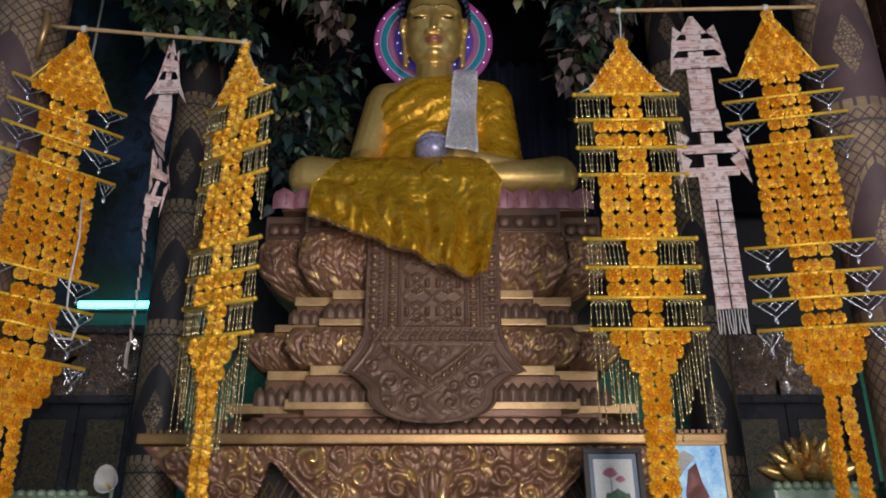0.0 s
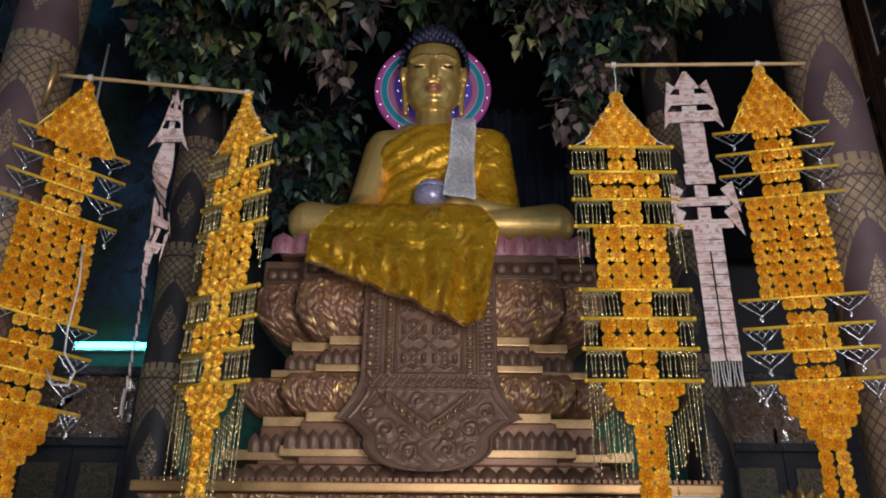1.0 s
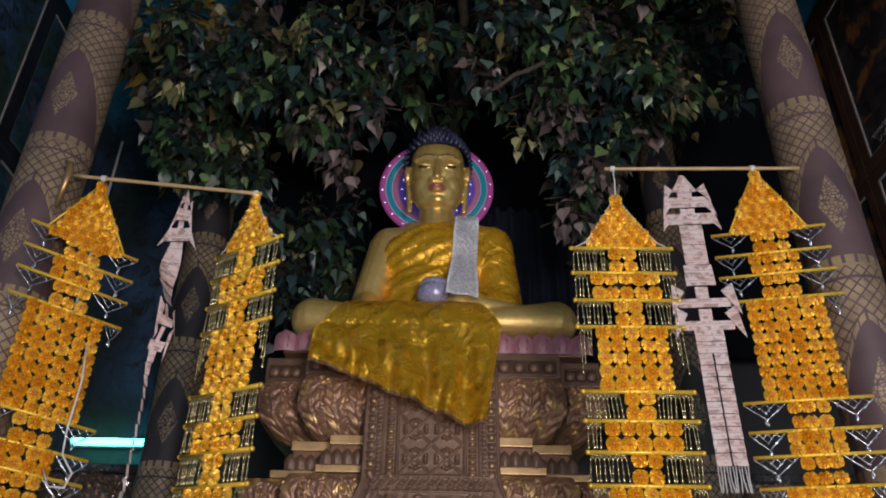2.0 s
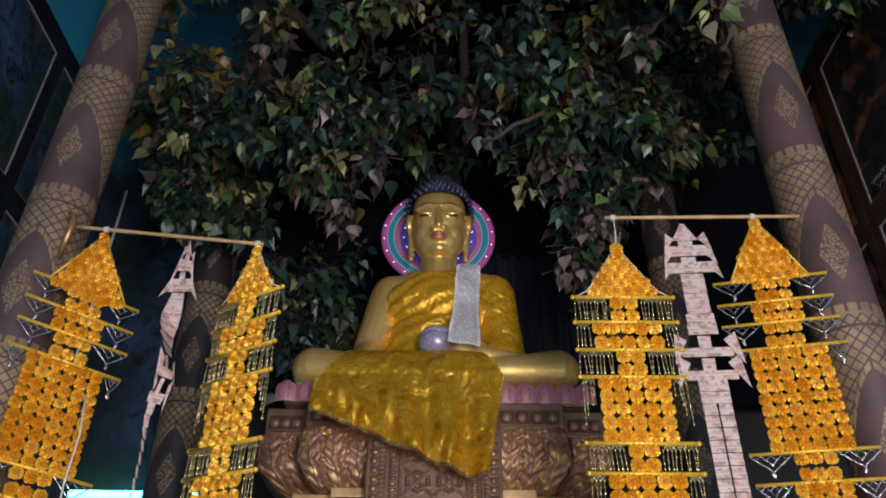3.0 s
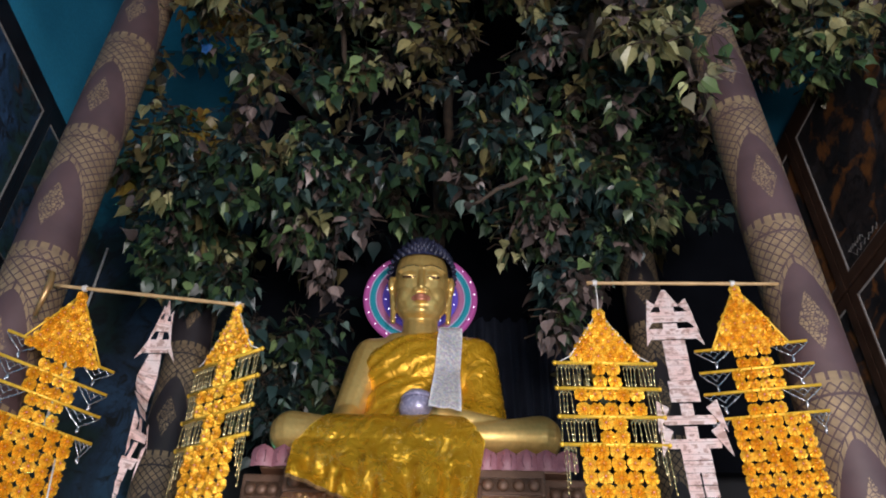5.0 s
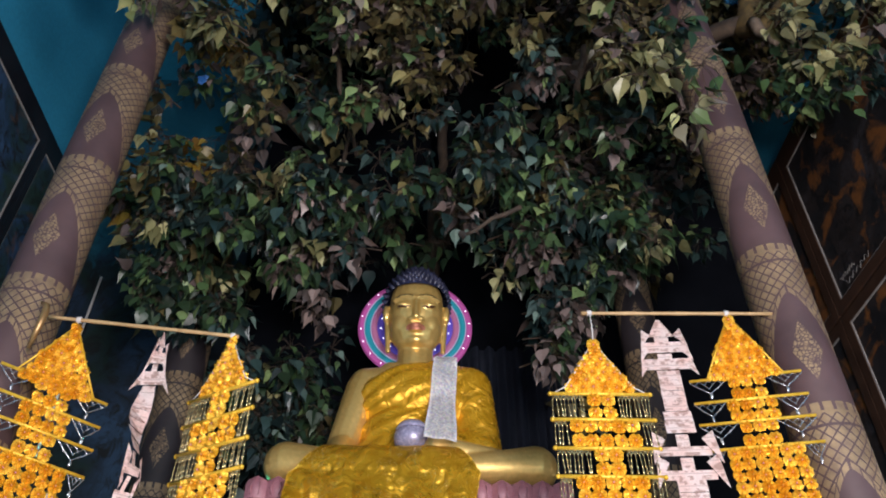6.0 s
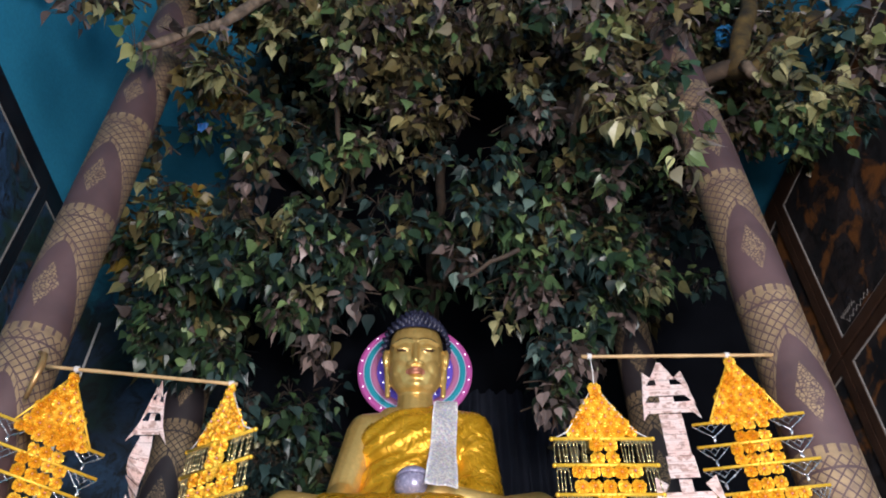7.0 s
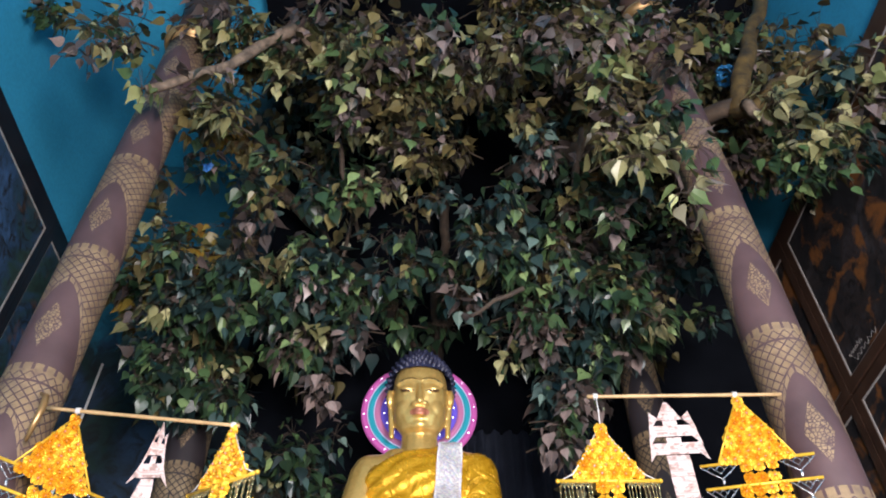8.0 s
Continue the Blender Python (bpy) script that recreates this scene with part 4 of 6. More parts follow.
def apron_carving():
    """Beaded borders, a lozenge lattice with flowers, a cross band, a heart and curling leaves, all in low relief."""
    U, Z = np.meshgrid(np.linspace(-0.995, 0.995, 171), np.linspace(2.29, 3.7, 216))
    half = np.vectorize(tongue_half)(Z)
    X = U * half
    A = np.abs(X)
    D = half - A
    H = 0.55 * bar(D - 0.014, 0.014) + 0.3 * bar(D - 0.095, 0.011)
    up = (Z > 2.93).astype(float)
    upper = 0.55 * bar(A - 0.325, 0.009) + 0.55 * bar(A - 0.226, 0.01)
    bead = bar(A - 0.275, 0.026) * bar((Z % 0.04) - 0.02, 0.016)
    rose = bar(A - 0.405, 0.028) * bar((Z % 0.062) - 0.031, 0.026)
    small = bar(A - 0.352, 0.013) * bar((Z % 0.03) - 0.015, 0.012)
    upper = np.maximum(upper, np.maximum(0.9 * bead, np.maximum(0.8 * rose, 0.7 * small)))
    lx, lz = (A % 0.21) - 0.105, ((Z - 2.94) % 0.2) - 0.1
    inside = (A < 0.213).astype(float)
    cross = bar((np.abs(lx) - np.abs(lz) * 1.05) / 0.1, 0.11)
    flower = np.zeros_like(lx)
    for fx, fz in ((0.0, 0.062), (0.068, 0.0)):                # a sprig in each quarter between the bars
        for k in (-1, 0, 1):
            px, pz = fx + (k * 0.024 if fx == 0 else 0), fz + (k * 0.022 if fz == 0 else -abs(k) * 0.01)
            flower = np.maximum(flower, np.clip(1.25 - np.hypot((np.abs(lx) - abs(px)) / 0.014, (np.abs(lz) - abs(pz)) / 0.013), 0, 1))
    upper = np.maximum(upper, inside * np.maximum(0.55 * cross, 0.95 * flower))
    H = np.maximum(H, up * upper)
    band = ((Z > 2.825) & (Z < 2.925) & (A < 0.4)).astype(float)
    bx, bz = (X % 0.066) - 0.033, Z - 2.875
    H = np.maximum(H, band * np.maximum(0.6 * bar(np.abs(bx) / 0.033 - np.abs(bz) / 0.04, 0.25), np.clip(1.1 - np.hypot((np.abs(bx) - 0.033) / 0.013, bz / 0.016), 0, 1)))
    H = np.maximum(H, (A < 0.42) * 0.6 * np.maximum(bar(Z - 2.826, 0.01), bar(Z - 2.925, 0.01)))
    low = (Z < 2.815).astype(float)
    # heart: two curved ribs that meet in a point, with a row of leaves between
    rib = 2.815 - 0.31 * np.clip(1 - A / 0.33, 0, 1) ** 0.75
    heart = np.maximum(0.65 * bar(Z - rib, 0.014), 0.55 * bar(Z - rib - 0.085, 0.011))
    heart = np.maximum(heart, 0.9 * bar(Z - rib - 0.043, 0.024) * bar((A % 0.05) - 0.025, 0.018))
    leaves = leafwork(X, Z, [(s * x, z, r, s * k, 1.0) for s in (-1, 1) for x, z, r, k in ((0.27, 2.56, 0.075, 1), (0.38, 2.67, 0.06, -1), (0.12, 2.42, 0.075, -1), (0.28, 2.41, 0.06, 1), (0.07, 2.75, 0.05, 1), (0.14, 2.53, 0.05, 1))])
    H = np.maximum(H, low * np.maximum(heart * (A < 0.34), np.clip(leaves * 0.75 - 0.12, 0, 1) * (D > 0.1)))
    gilt = (H > 0.72) & ((np.sin(X * 37 + 2) * np.sin(Z * 31) > -0.1))
    return heightfield(X, Z, H, lambda x, z, h: (x, tongue_y(x, z) + 0.002 - 0.028 * h, z - TZ), None, gilt)


tagged(part("apron_relief", apron_carving(), [M_carved_grey, M_edge], ped, "worn low relief with small gilded flowers"), kind="stuff")

# ---- the statue ----
SY, SZ = 6.0, 4.03
SP = Vector((X0, SY, SZ))


def lumps_arm_right(bm, g=0.0):
    capsule(bm, (-0.43, 0.06, 0.97), (-0.56, -0.02, 0.42), 0.155 + g, 0.125 + g)
    capsule(bm, (-0.55, -0.02, 0.42), (-0.58, -0.3, 0.16), 0.12 + g, 0.1 + g)


def lumps_arm_left(bm, g=0.0):
    capsule(bm, (0.47, 0.06, 1.0), (0.54, 0.02, 0.42), 0.15 + g, 0.14 + g)
    capsule(bm, (0.54, 0.0, 0.4), (0.14, -0.27, 0.32), 0.13 + g, 0.08 + g)


def lumps_torso(bm, g=0.0):
    blob(bm, (0, 0.1, 0.28), (0.5 + g, 0.34 + g, 0.3 + g))
    blob(bm, (0, 0.06, 0.5), (0.41 + g, 0.27 + g, 0.36 + g))
    blob(bm, (0, 0.06, 0.86), (0.46 + g, 0.27 + g, 0.33 + g))
    capsule(bm, (-0.41, 0.07, 1.03), (0.0, 0.07, 1.07), 0.15 + g, 0.15 + g)
    capsule(bm, (0.0, 0.07, 1.06), (0.42, 0.07, 1.02), 0.15 + g, 0.15 + g)
    capsule(bm, (-0.2, 0.07, 1.12), (0.2, 0.07, 1.12), 0.13 + g, 0.13 + g)


def statue_mesh():
    bm = bmesh.new()
    lumps_torso(bm)
    lumps_arm_right(bm)
    lumps_arm_left(bm)
    for s in (-1, 1):
        capsule(bm, (s * 0.36, 0.08, 0.1), (s * 0.93, -0.19, 0.175), 0.1, 0.18)          # thigh
        capsule(bm, (s * 0.94, -0.22, 0.172), (s * 0.1, -0.44, 0.07), 0.172, 0.055)      # shin
    capsule(bm, (0.7, -0.27, 0.235), (0.18, -0.38, 0.25), 0.055, 0.1)                  # upper shin and foot
    capsule(bm, (0, 0.05, 1.1), (0, 0.04, 1.45), 0.165, 0.155)                           # neck
    blob(bm, (0, 0.05, 1.68), (0.248, 0.25, 0.35))
    blob(bm, (0, 0.0, 1.68), (0.245, 0.2, 0.25))
    blob(bm, (0, 0.03, 1.82), (0.242, 0.22, 0.27))                                  # broad forehead
    blob(bm, (0, -0.01, 1.51), (0.226, 0.19, 0.19))
    blob(bm, (0, -0.09, 1.395), (0.105, 0.1, 0.07))
    blob(bm, (0, -0.03, 1.42), (0.19, 0.15, 0.1))
    for s in (-1, 1):
        blob(bm, (s * 0.11, -0.06, 1.55), (0.11, 0.115, 0.13))                           # cheek
        capsule(bm, (s * 0.264, 0.06, 1.77), (s * 0.242, 0.05, 1.37), 0.028, 0.025)      # long ear
        blob(bm, (s * 0.272, 0.03, 1.72), (0.03, 0.05, 0.09))
        blob(bm, (s * 0.108, -0.172, 1.712), (0.066, 0.036, 0.03))                           # lowered eyelid
        for a, b in ((0.02, 0.07), (0.07, 0.12), (0.12, 0.165), (0.165, 0.21)):                          # arched brow
            capsule(bm, (s * a, -0.204 + 0.1 * a + 1.6 * a * a, 1.775 + 0.6 * a - 2.7 * a * a), (s * b, -0.204 + 0.1 * b + 1.6 * b * b, 1.775 + 0.6 * b - 2.7 * b * b), 0.013, 0.012, 4)
    capsule(bm, (0, -0.185, 1.79), (0, -0.236, 1.575), 0.02, 0.031, 6)                    # nose
    for s in (-1, 1):
        blob(bm, (s * 0.042, -0.205, 1.558), (0.032, 0.034, 0.025))
    for s in (-1, 1):
        capsule(bm, (s * 0.012, -0.222, 1.503), (s * 0.076, -0.178, 1.5), 0.02, 0.009, 5)      # upper lip
        blob(bm, (s * 0.085, -0.165, 1.503), (0.014, 0.014, 0.014))
    blob(bm, (0, -0.205, 1.465), (0.056, 0.034, 0.021))
    skin = remeshed(bm, 0.011, 3)
    for f in skin.faces:
        c = f.calc_center_median()
        if c.y < -0.17 and (abs(c.x) / 0.086) ** 2 + ((c.z - 1.486) / 0.036) ** 2 < 1:
            f.material_index = 2
        elif c.y < -0.1 and 0.03 < abs(c.x) < 0.185 and abs(c.z - (1.782 + 0.6 * abs(c.x) - 2.7 * c.x * c.x)) < 0.007:
            f.material_index = 3
        elif c.y < -0.17 and abs(abs(c.x) - 0.108) < 0.058 and abs(c.z - 1.69 - 2.0 * (abs(c.x) - 0.108) ** 2) < 0.008:
            f.material_index = 3
    # hair cap, crown knob and curls
    caps = (((0, 0.08, 1.84), (0.285, 0.3, 0.31)), ((0, 0.1, 2.06), (0.18, 0.18, 0.14)), ((0, 0.14, 1.7), (0.272, 0.22, 0.28)))

    def hairline(x, y):
        return 1.925 - 0.35 * max(0.0, abs(x) - 0.17) - 1.4 * max(0.0, y + 0.02)
    for center, radii in caps:
        n0 = len(skin.faces)
        blob(skin, center, radii, None, 48, 36)
        skin.faces.ensure_lookup_table()
        gone = []
        for f in skin.faces[n0:]:
            f.material_index = 1
            c = f.calc_center_median()
            if (center[2] < 1.75 and (c.y < 0.06 or c.z < 1.45)) or (1.75 < center[2] < 2 and c.z < hairline(c.x, c.y)):
                gone.append(f)
        bmesh.ops.delete(skin, geom=gone, context="FACES")
    for center, radii in caps[:2]:
        count = 480 if center[2] < 2 else 130
        for i in range(count):
            zf = 1 - 2 * (i + 0.5) / count
            a = i * 2.399963
            r = math.sqrt(1 - zf * zf)
            d = Vector((r * math.cos(a), r * math.sin(a), zf))
            p = Vector(center) + Vector((d.x * radii[0], d.y * radii[1], d.z * radii[2]))
            if center[2] < 2 and p.z < hairline(p.x, p.y) + 0.01:
                continue
            n0 = len(skin.faces)
            base = Matrix.Translation(p) @ (d + Vector((0, 0, 0.35))).to_track_quat("Z", "Y").to_matrix().to_4x4()
            ring = [skin.verts.new(base @ Vector((0.023 * math.cos(k * math.tau / 7), 0.023 * math.sin(k * math.tau / 7), -0.004))) for k in range(7)]
            mid = [skin.verts.new(base @ Vector((0.017 * math.cos(k * math.tau / 7), 0.017 * math.sin(k * math.tau / 7), 0.022))) for k in range(7)]
            tip = skin.verts.new(base @ Vector((0, 0, 0.045)))
            for k in range(7):
                q = (k + 1) % 7
                skin.faces.new((ring[k], ring[q], mid[q], mid[k])).material_index = 1
                skin.faces.new((mid[k], mid[q], tip)).material_index = 1
    pivot = Vector((0, 0.05, 1.35))
    for v in skin.verts:                                        # the head bows a little
        f = min(1.0, max(0.0, (v.co.z - 1.22) / 0.18))
        if f and abs(v.co.x) < 0.36:
            v.co = pivot + Matrix.Rotation(radians(8) * f * f * (3 - 2 * f), 3, "X") @ (v.co - pivot)
    return skin


statue = mesh_object("statue", statue_mesh(), [M_gold, M_hair, M_lip, M_line])
statue.matrix_basis = Matrix.Translation(SP)
tagged(statue, "seated gilded statue with blue black curls on the lotus pedestal", "statue")


def folds(v, amount):
    """Slanting gathered folds."""
    s = v.z * 0.85 - v.x * 0.5
    amount *= max(0.25, 1 - max(0.0, v.x - 0.15) * 4)
    return amount * (math.sin(s * 62 + 2.0 * math.sin(v.x * 5) + 3 * noise.noise(v * 3)) * 0.5 + 0.7 * noise.noise(Vector((v.x * 4, v.y * 3, s * 15))))


def robe_mesh():
    bm = bmesh.new()
    lumps_torso(bm, 0.022)
    lumps_arm_left(bm, 0.03)
    blob(bm, (0.5, 0.05, 0.5), (0.19, 0.2, 0.2))
    blob(bm, (0.56, 0.0, 0.38), (0.13, 0.2, 0.11))
    bm = remeshed(bm, 0.016, 8)
    gone = []
    for f in bm.faces:
        c = f.calc_center_median()
        edge = 0.93 + (c.x + 0.44) * 0.56 if c.x < 0.16 else 9.0
        edge += 0.015 * math.sin(c.x * 30)
        if c.z > edge or c.x < -0.42 or c.z < 0.3 or (abs(c.x) < 0.17 and c.z > 1.2):
            gone.append(f)
    bmesh.ops.delete(bm, geom=gone, context="FACES")
    bm.normal_update()
    for v in bm.verts:
        v.co += v.normal * (folds(v.co, 0.013) + 0.01)
    return bm


robe = mesh_object("robe", robe_mesh(), M_robe)
robe.matrix_basis = Matrix.Translation(SP)
tagged(robe, "golden saffron satin robe wrapped over one shoulder of the statue", "robe")
thick = robe.modifiers.new("thickness", "SOLIDIFY")
thick.thickness, thick.offset = 0.006, 1.0


def sash_mesh():
    """The band follows the robe's front."""
    bm = bmesh.new()
    dg = bpy.context.evaluated_depsgraph_get()
    rows = []
    for j in range(37):
        f = j / 36
        z = 1.27 - 1.06 * f
        row = []
        for k in range(9):
            x = 0.265 - 0.06 * f + (k / 8 - 0.5) * (0.19 + 0.05 * f + 0.008 * math.sin(f * 9))
            hit, loc, nor, _ = robe.ray_cast((x, -2, min(z, 1.2)), (0, 1, 0))
            y = loc.y if hit and z > 0.75 else (rows[-1][k].y + 0.001 if rows else 0.0)
            if z > 1.14:
                y = -0.17 + (z - 1.14) * 1.2
            row.append(Vector((x, y - 0.022 - 0.006 * math.sin(k * 1.5 + j * 0.6), z)))
        rows.append(row)
    for it in range(3):
        for j in range(1, 36):
            for k in range(9):
                rows[j][k].y = (rows[j - 1][k].y + rows[j + 1][k].y + rows[j][k].y) / 3
    grid = [[bm.verts.new(p) for p in r] for r in rows]
    for a, b in zip(grid, grid[1:]):
        for k in range(8):
            bm.faces.new((a[k], b[k], b[k + 1], a[k + 1]))
    bmesh.ops.solidify(bm, geom=bm.faces[:], thickness=-0.012)
    return bm


bpy.context.view_layer.update()
sash = mesh_object("sash", sash_mesh(), M_glitter)
sash.matrix_basis = Matrix.Translation(SP)
tagged(sash, "silver glitter sash hanging from the statue's robed shoulder", "sash")

bowl = empty("alms_bowl", pose(X0 + 0.0, SY - 0.36, SZ + 0.235), "round silver lilac glittering alms bowl on the golden cloth", "bowl")
bm = bmesh.new()
lathe(bm, [(0.05, 0.0), (0.1, 0.014), (0.13, 0.05), (0.14, 0.1), (0.134, 0.13), (0.124, 0.152)], 36)
part("bowl_body", bm, M_bowl, bowl)
bm = bmesh.new()
lathe(bm, [(0.127, 0.158), (0.129, 0.166), (0.11, 0.2), (0.075, 0.226), (0.035, 0.24), (0.0101, 0.243)], 36)
part("lid", bm, M_bowl, bowl, "domed glittering lid")


def lap_cloth():
    bm = bmesh.new()
    nu, nv = 110, 100
    grid = []
    for j in range(nv + 1):
        v = j / nv
        row = []
        for i in range(nu + 1):
            u = i / nu
            left = -0.70 - 0.26 * min(1, v / 0.5)
            right = 0.16 + 0.22 * min(1, v / 0.42) - 0.13 * max(0.0, (v - 0.42) / 0.58)
            x = left + (right - left) * u
            zb = 3.665 - 0.455 * min(1.0, u / 0.93) ** 1.1 + (0.0 if u < 0.93 else (u - 0.93) * 0.4)
            # the cloth goes over the shins, in under them, and hangs leaning out
            if v < 0.42:
                f = v / 0.42
                a = f * math.pi * 0.72
                z = 4.16 + 0.14 * math.cos(a)
                y = 5.66 - 0.27 * math.sin(a * 0.75) - 0.02 * f
                z -= 0.08 * f
            else:
                f = (v - 0.42) / 0.58
                z0 = 4.16 + 0.14 * math.cos(math.pi * 0.72) - 0.08
                z = z0 + (zb - z0) * f
                y = 5.66 - 0.27 * math.sin(math.pi * 0.54) - 0.02 - 0.15 * f
            w = min(1.0, max(0.0, (v - 0.3) / 0.5))
            y += -0.012 * noise.noise(Vector((x * 13, z * 9, 2.0))) - 0.007 * abs(noise.noise(Vector((x * 24, z * 20, 7.0)))) - w * ((0.018 + 0.042 * u) * math.sin((u - 0.25 * v) * 29 + 2.2 * math.sin(v * 3.2 + u * 3)) + 0.013 * math.sin(u * 66 + 3 * noise.noise(Vector((u * 4, v * 3, 8.0)))) + 0.016 * abs(noise.noise(Vector((u * 17, v * 4, 5.5)))) + 0.03 * noise.noise(Vector((u * 7 - v * 2.5, v * 3.5, 3.1)))) - 0.03 * noise.noise(Vector((x * 4, z * 5, 0.4)))
            z += 0.004 * math.sin(u * 30) * w
            row.append(bm.verts.new((x, y, z)))
        grid.append(row)
    for a, b in zip(grid, grid[1:]):
        for k in range(nu):
            bm.faces.new((a[k], b[k], b[k + 1], a[k + 1]))
    bottom = [v.co.copy() for v in grid[-1]]
    bmesh.ops.solidify(bm, geom=bm.faces[:], thickness=-0.006)
    return bm, bottom


bm, hem = lap_cloth()
cloth = tagged(new("lap_cloth"), "shiny golden brocade cloth draped over the statue's lap", "cloth")
part("fabric", bm, M_lap, cloth)
bm = bmesh.new()
for i in range(0, len(hem) - 1):
    a, b = hem[i], hem[i + 1]
    mid = (a + b) / 2 + Vector((0, 0, -0.022))
    tube(bm, [a, mid, b], 0.0022, 4, False)
    blob(bm, mid, (0.0042, 0.0042, 0.0042), None, 6, 4)
tagged(part("trim", bm, M_edge, cloth, "crocheted brown gold edging"), kind="stuff")

# ---- halo ----
halo = empty("halo", pose(X0 - 0.01, 6.28, 5.82), "round halo of coloured rings studded with small white lights", "halo")
RINGS = ((0.535, 0.48, "pink"), (0.48, 0.472, "pale"), (0.472, 0.42, "teal"), (0.42, 0.412, "pale"), (0.412, 0.355, "rose"), (0.355, 0.29, "violet"), (0.29, 0.02, "plum"))
for i, (ro, ri, key) in enumerate(RINGS):
    bm = bmesh.new()
    n, rings = 72, []
    for r, y in ((ri, 0.02), (ri, -0.006), (ri + (ro - ri) * 0.3, -0.018), (ro - (ro - ri) * 0.3, -0.018), (ro, -0.006), (ro, 0.02)):
        rings.append([bm.verts.new((r * math.cos(k * math.tau / n), y, r * math.sin(k * math.tau / n))) for k in range(n)])
    for a, b in zip(rings, rings[1:]):
        for k in range(n):
            bm.faces.new((a[k], b[k], b[(k + 1) % n], a[(k + 1) % n]))
    part("ring" if key != "plum" else "back_disc", bm, M_ring[key], halo, {"pink": "glowing pink ring", "teal": "glowing teal ring", "rose": "dull rose ring", "violet": "violet ring", "pale": "thin pale seam", "plum": "dark plum disc"}[key])
led = None
for r, count in ((0.508, 22), (0.322, 18)):
    for k in range(count):
        a = (k + 0.3) * math.tau / count
        m = pose(r * math.cos(a), -0.02, r * math.sin(a))
        if led is None:
            bm = bmesh.new()
            blob(bm, (0, 0, 0), (0.006, 0.005, 0.006), None, 8, 6)
            led = part("light", bm, M_led, halo, "tiny white light")
            led.matrix_basis = m
        else:
            share("light", led.data, halo, m)
part("stand", boxed(-0.03, 0.03, 0.02, 0.06, -1.79, 0.3, bevel=0.006), M_dark, halo, smooth=False)

# ---- banners ----


def rosette_mesh(r=0.04):
    """A pleated ribbon flower with a bead."""
    bm = bmesh.new()
    n = 16
    c = bm.verts.new((0, -0.014, 0))
    inner = [bm.verts.new((r * 0.45 * math.cos(k * math.tau / n), -0.014 - 0.012 * (k % 2), r * 0.45 * math.sin(k * math.tau / n))) for k in range(n)]
    reach = [r * (1.0 + 0.035 * (k % 2) - 0.06 * math.cos(4 * k * math.tau / n)) for k in range(n)]          # four petals, fullest at the corners
    outer = [bm.verts.new((reach[k] * math.cos(k * math.tau / n), -0.002 - 0.014 * (k % 2), reach[k] * math.sin(k * math.tau / n))) for k in range(n)]
    back = [bm.verts.new((r * 0.8 * math.cos(k * math.tau / n), 0.006, r * 0.8 * math.sin(k * math.tau / n))) for k in range(n)]
    for k in range(n):
        q = (k + 1) % n
        bm.faces.new((c, inner[k], inner[q]))
        bm.faces.new((inner[k], outer[k], outer[q], inner[q]))
        bm.faces.new((outer[k], back[k], back[q], outer[q]))
    n0 = len(bm.faces)
    bmesh.ops.create_icosphere(bm, subdivisions=1, radius=r * 0.13, matrix=Matrix.Translation((0, -0.02, 0)))
    bm.faces.ensure_lookup_table()
    for f in bm.faces[n0:]:
        f.material_index = 1
    bmesh.ops.recalc_face_normals(bm, faces=bm.faces[:])
    data = bpy.data.meshes.new("flower")
    bm.to_mesh(data)
    bm.free()
    data.materials.append(M_flower)
    data.materials.append(M_pinkbead)
    return data


M_pinkbead = varied("clear_pink_bead", ((0.0, (0.8, 0.5, 0.1)), (0.6, (0.85, 0.5, 0.3)), (1.0, (0.85, 0.4, 0.6))), 0.15, 0.3)
ROSE_BIG, ROSE_SMALL = rosette_mesh(0.0415), rosette_mesh(0.0365)


def beads(bm, x, z, length, slope, small=0.004, loops=True):
    """A hanging string of tube beads."""
    y = random.uniform(-0.006, 0.006)
    sway = random.uniform(-0.012, 0.012)
    tube(bm, [(x, y, z), (x + sway * 0.5, y, z - length * 0.5), (x + sway, y, z - length)], small * 0.55, 4)
    n = max(2, int(length / 0.03))
    for i in range(n):
        f = (i + 0.7) / n
        r = small * (1.6 if i == n - 1 else 1.0 if i % 2 else 1.25)
        blob(bm, (x + sway * f, y, z - length * f), (r, r, r * 2.0), None, 6, 4)


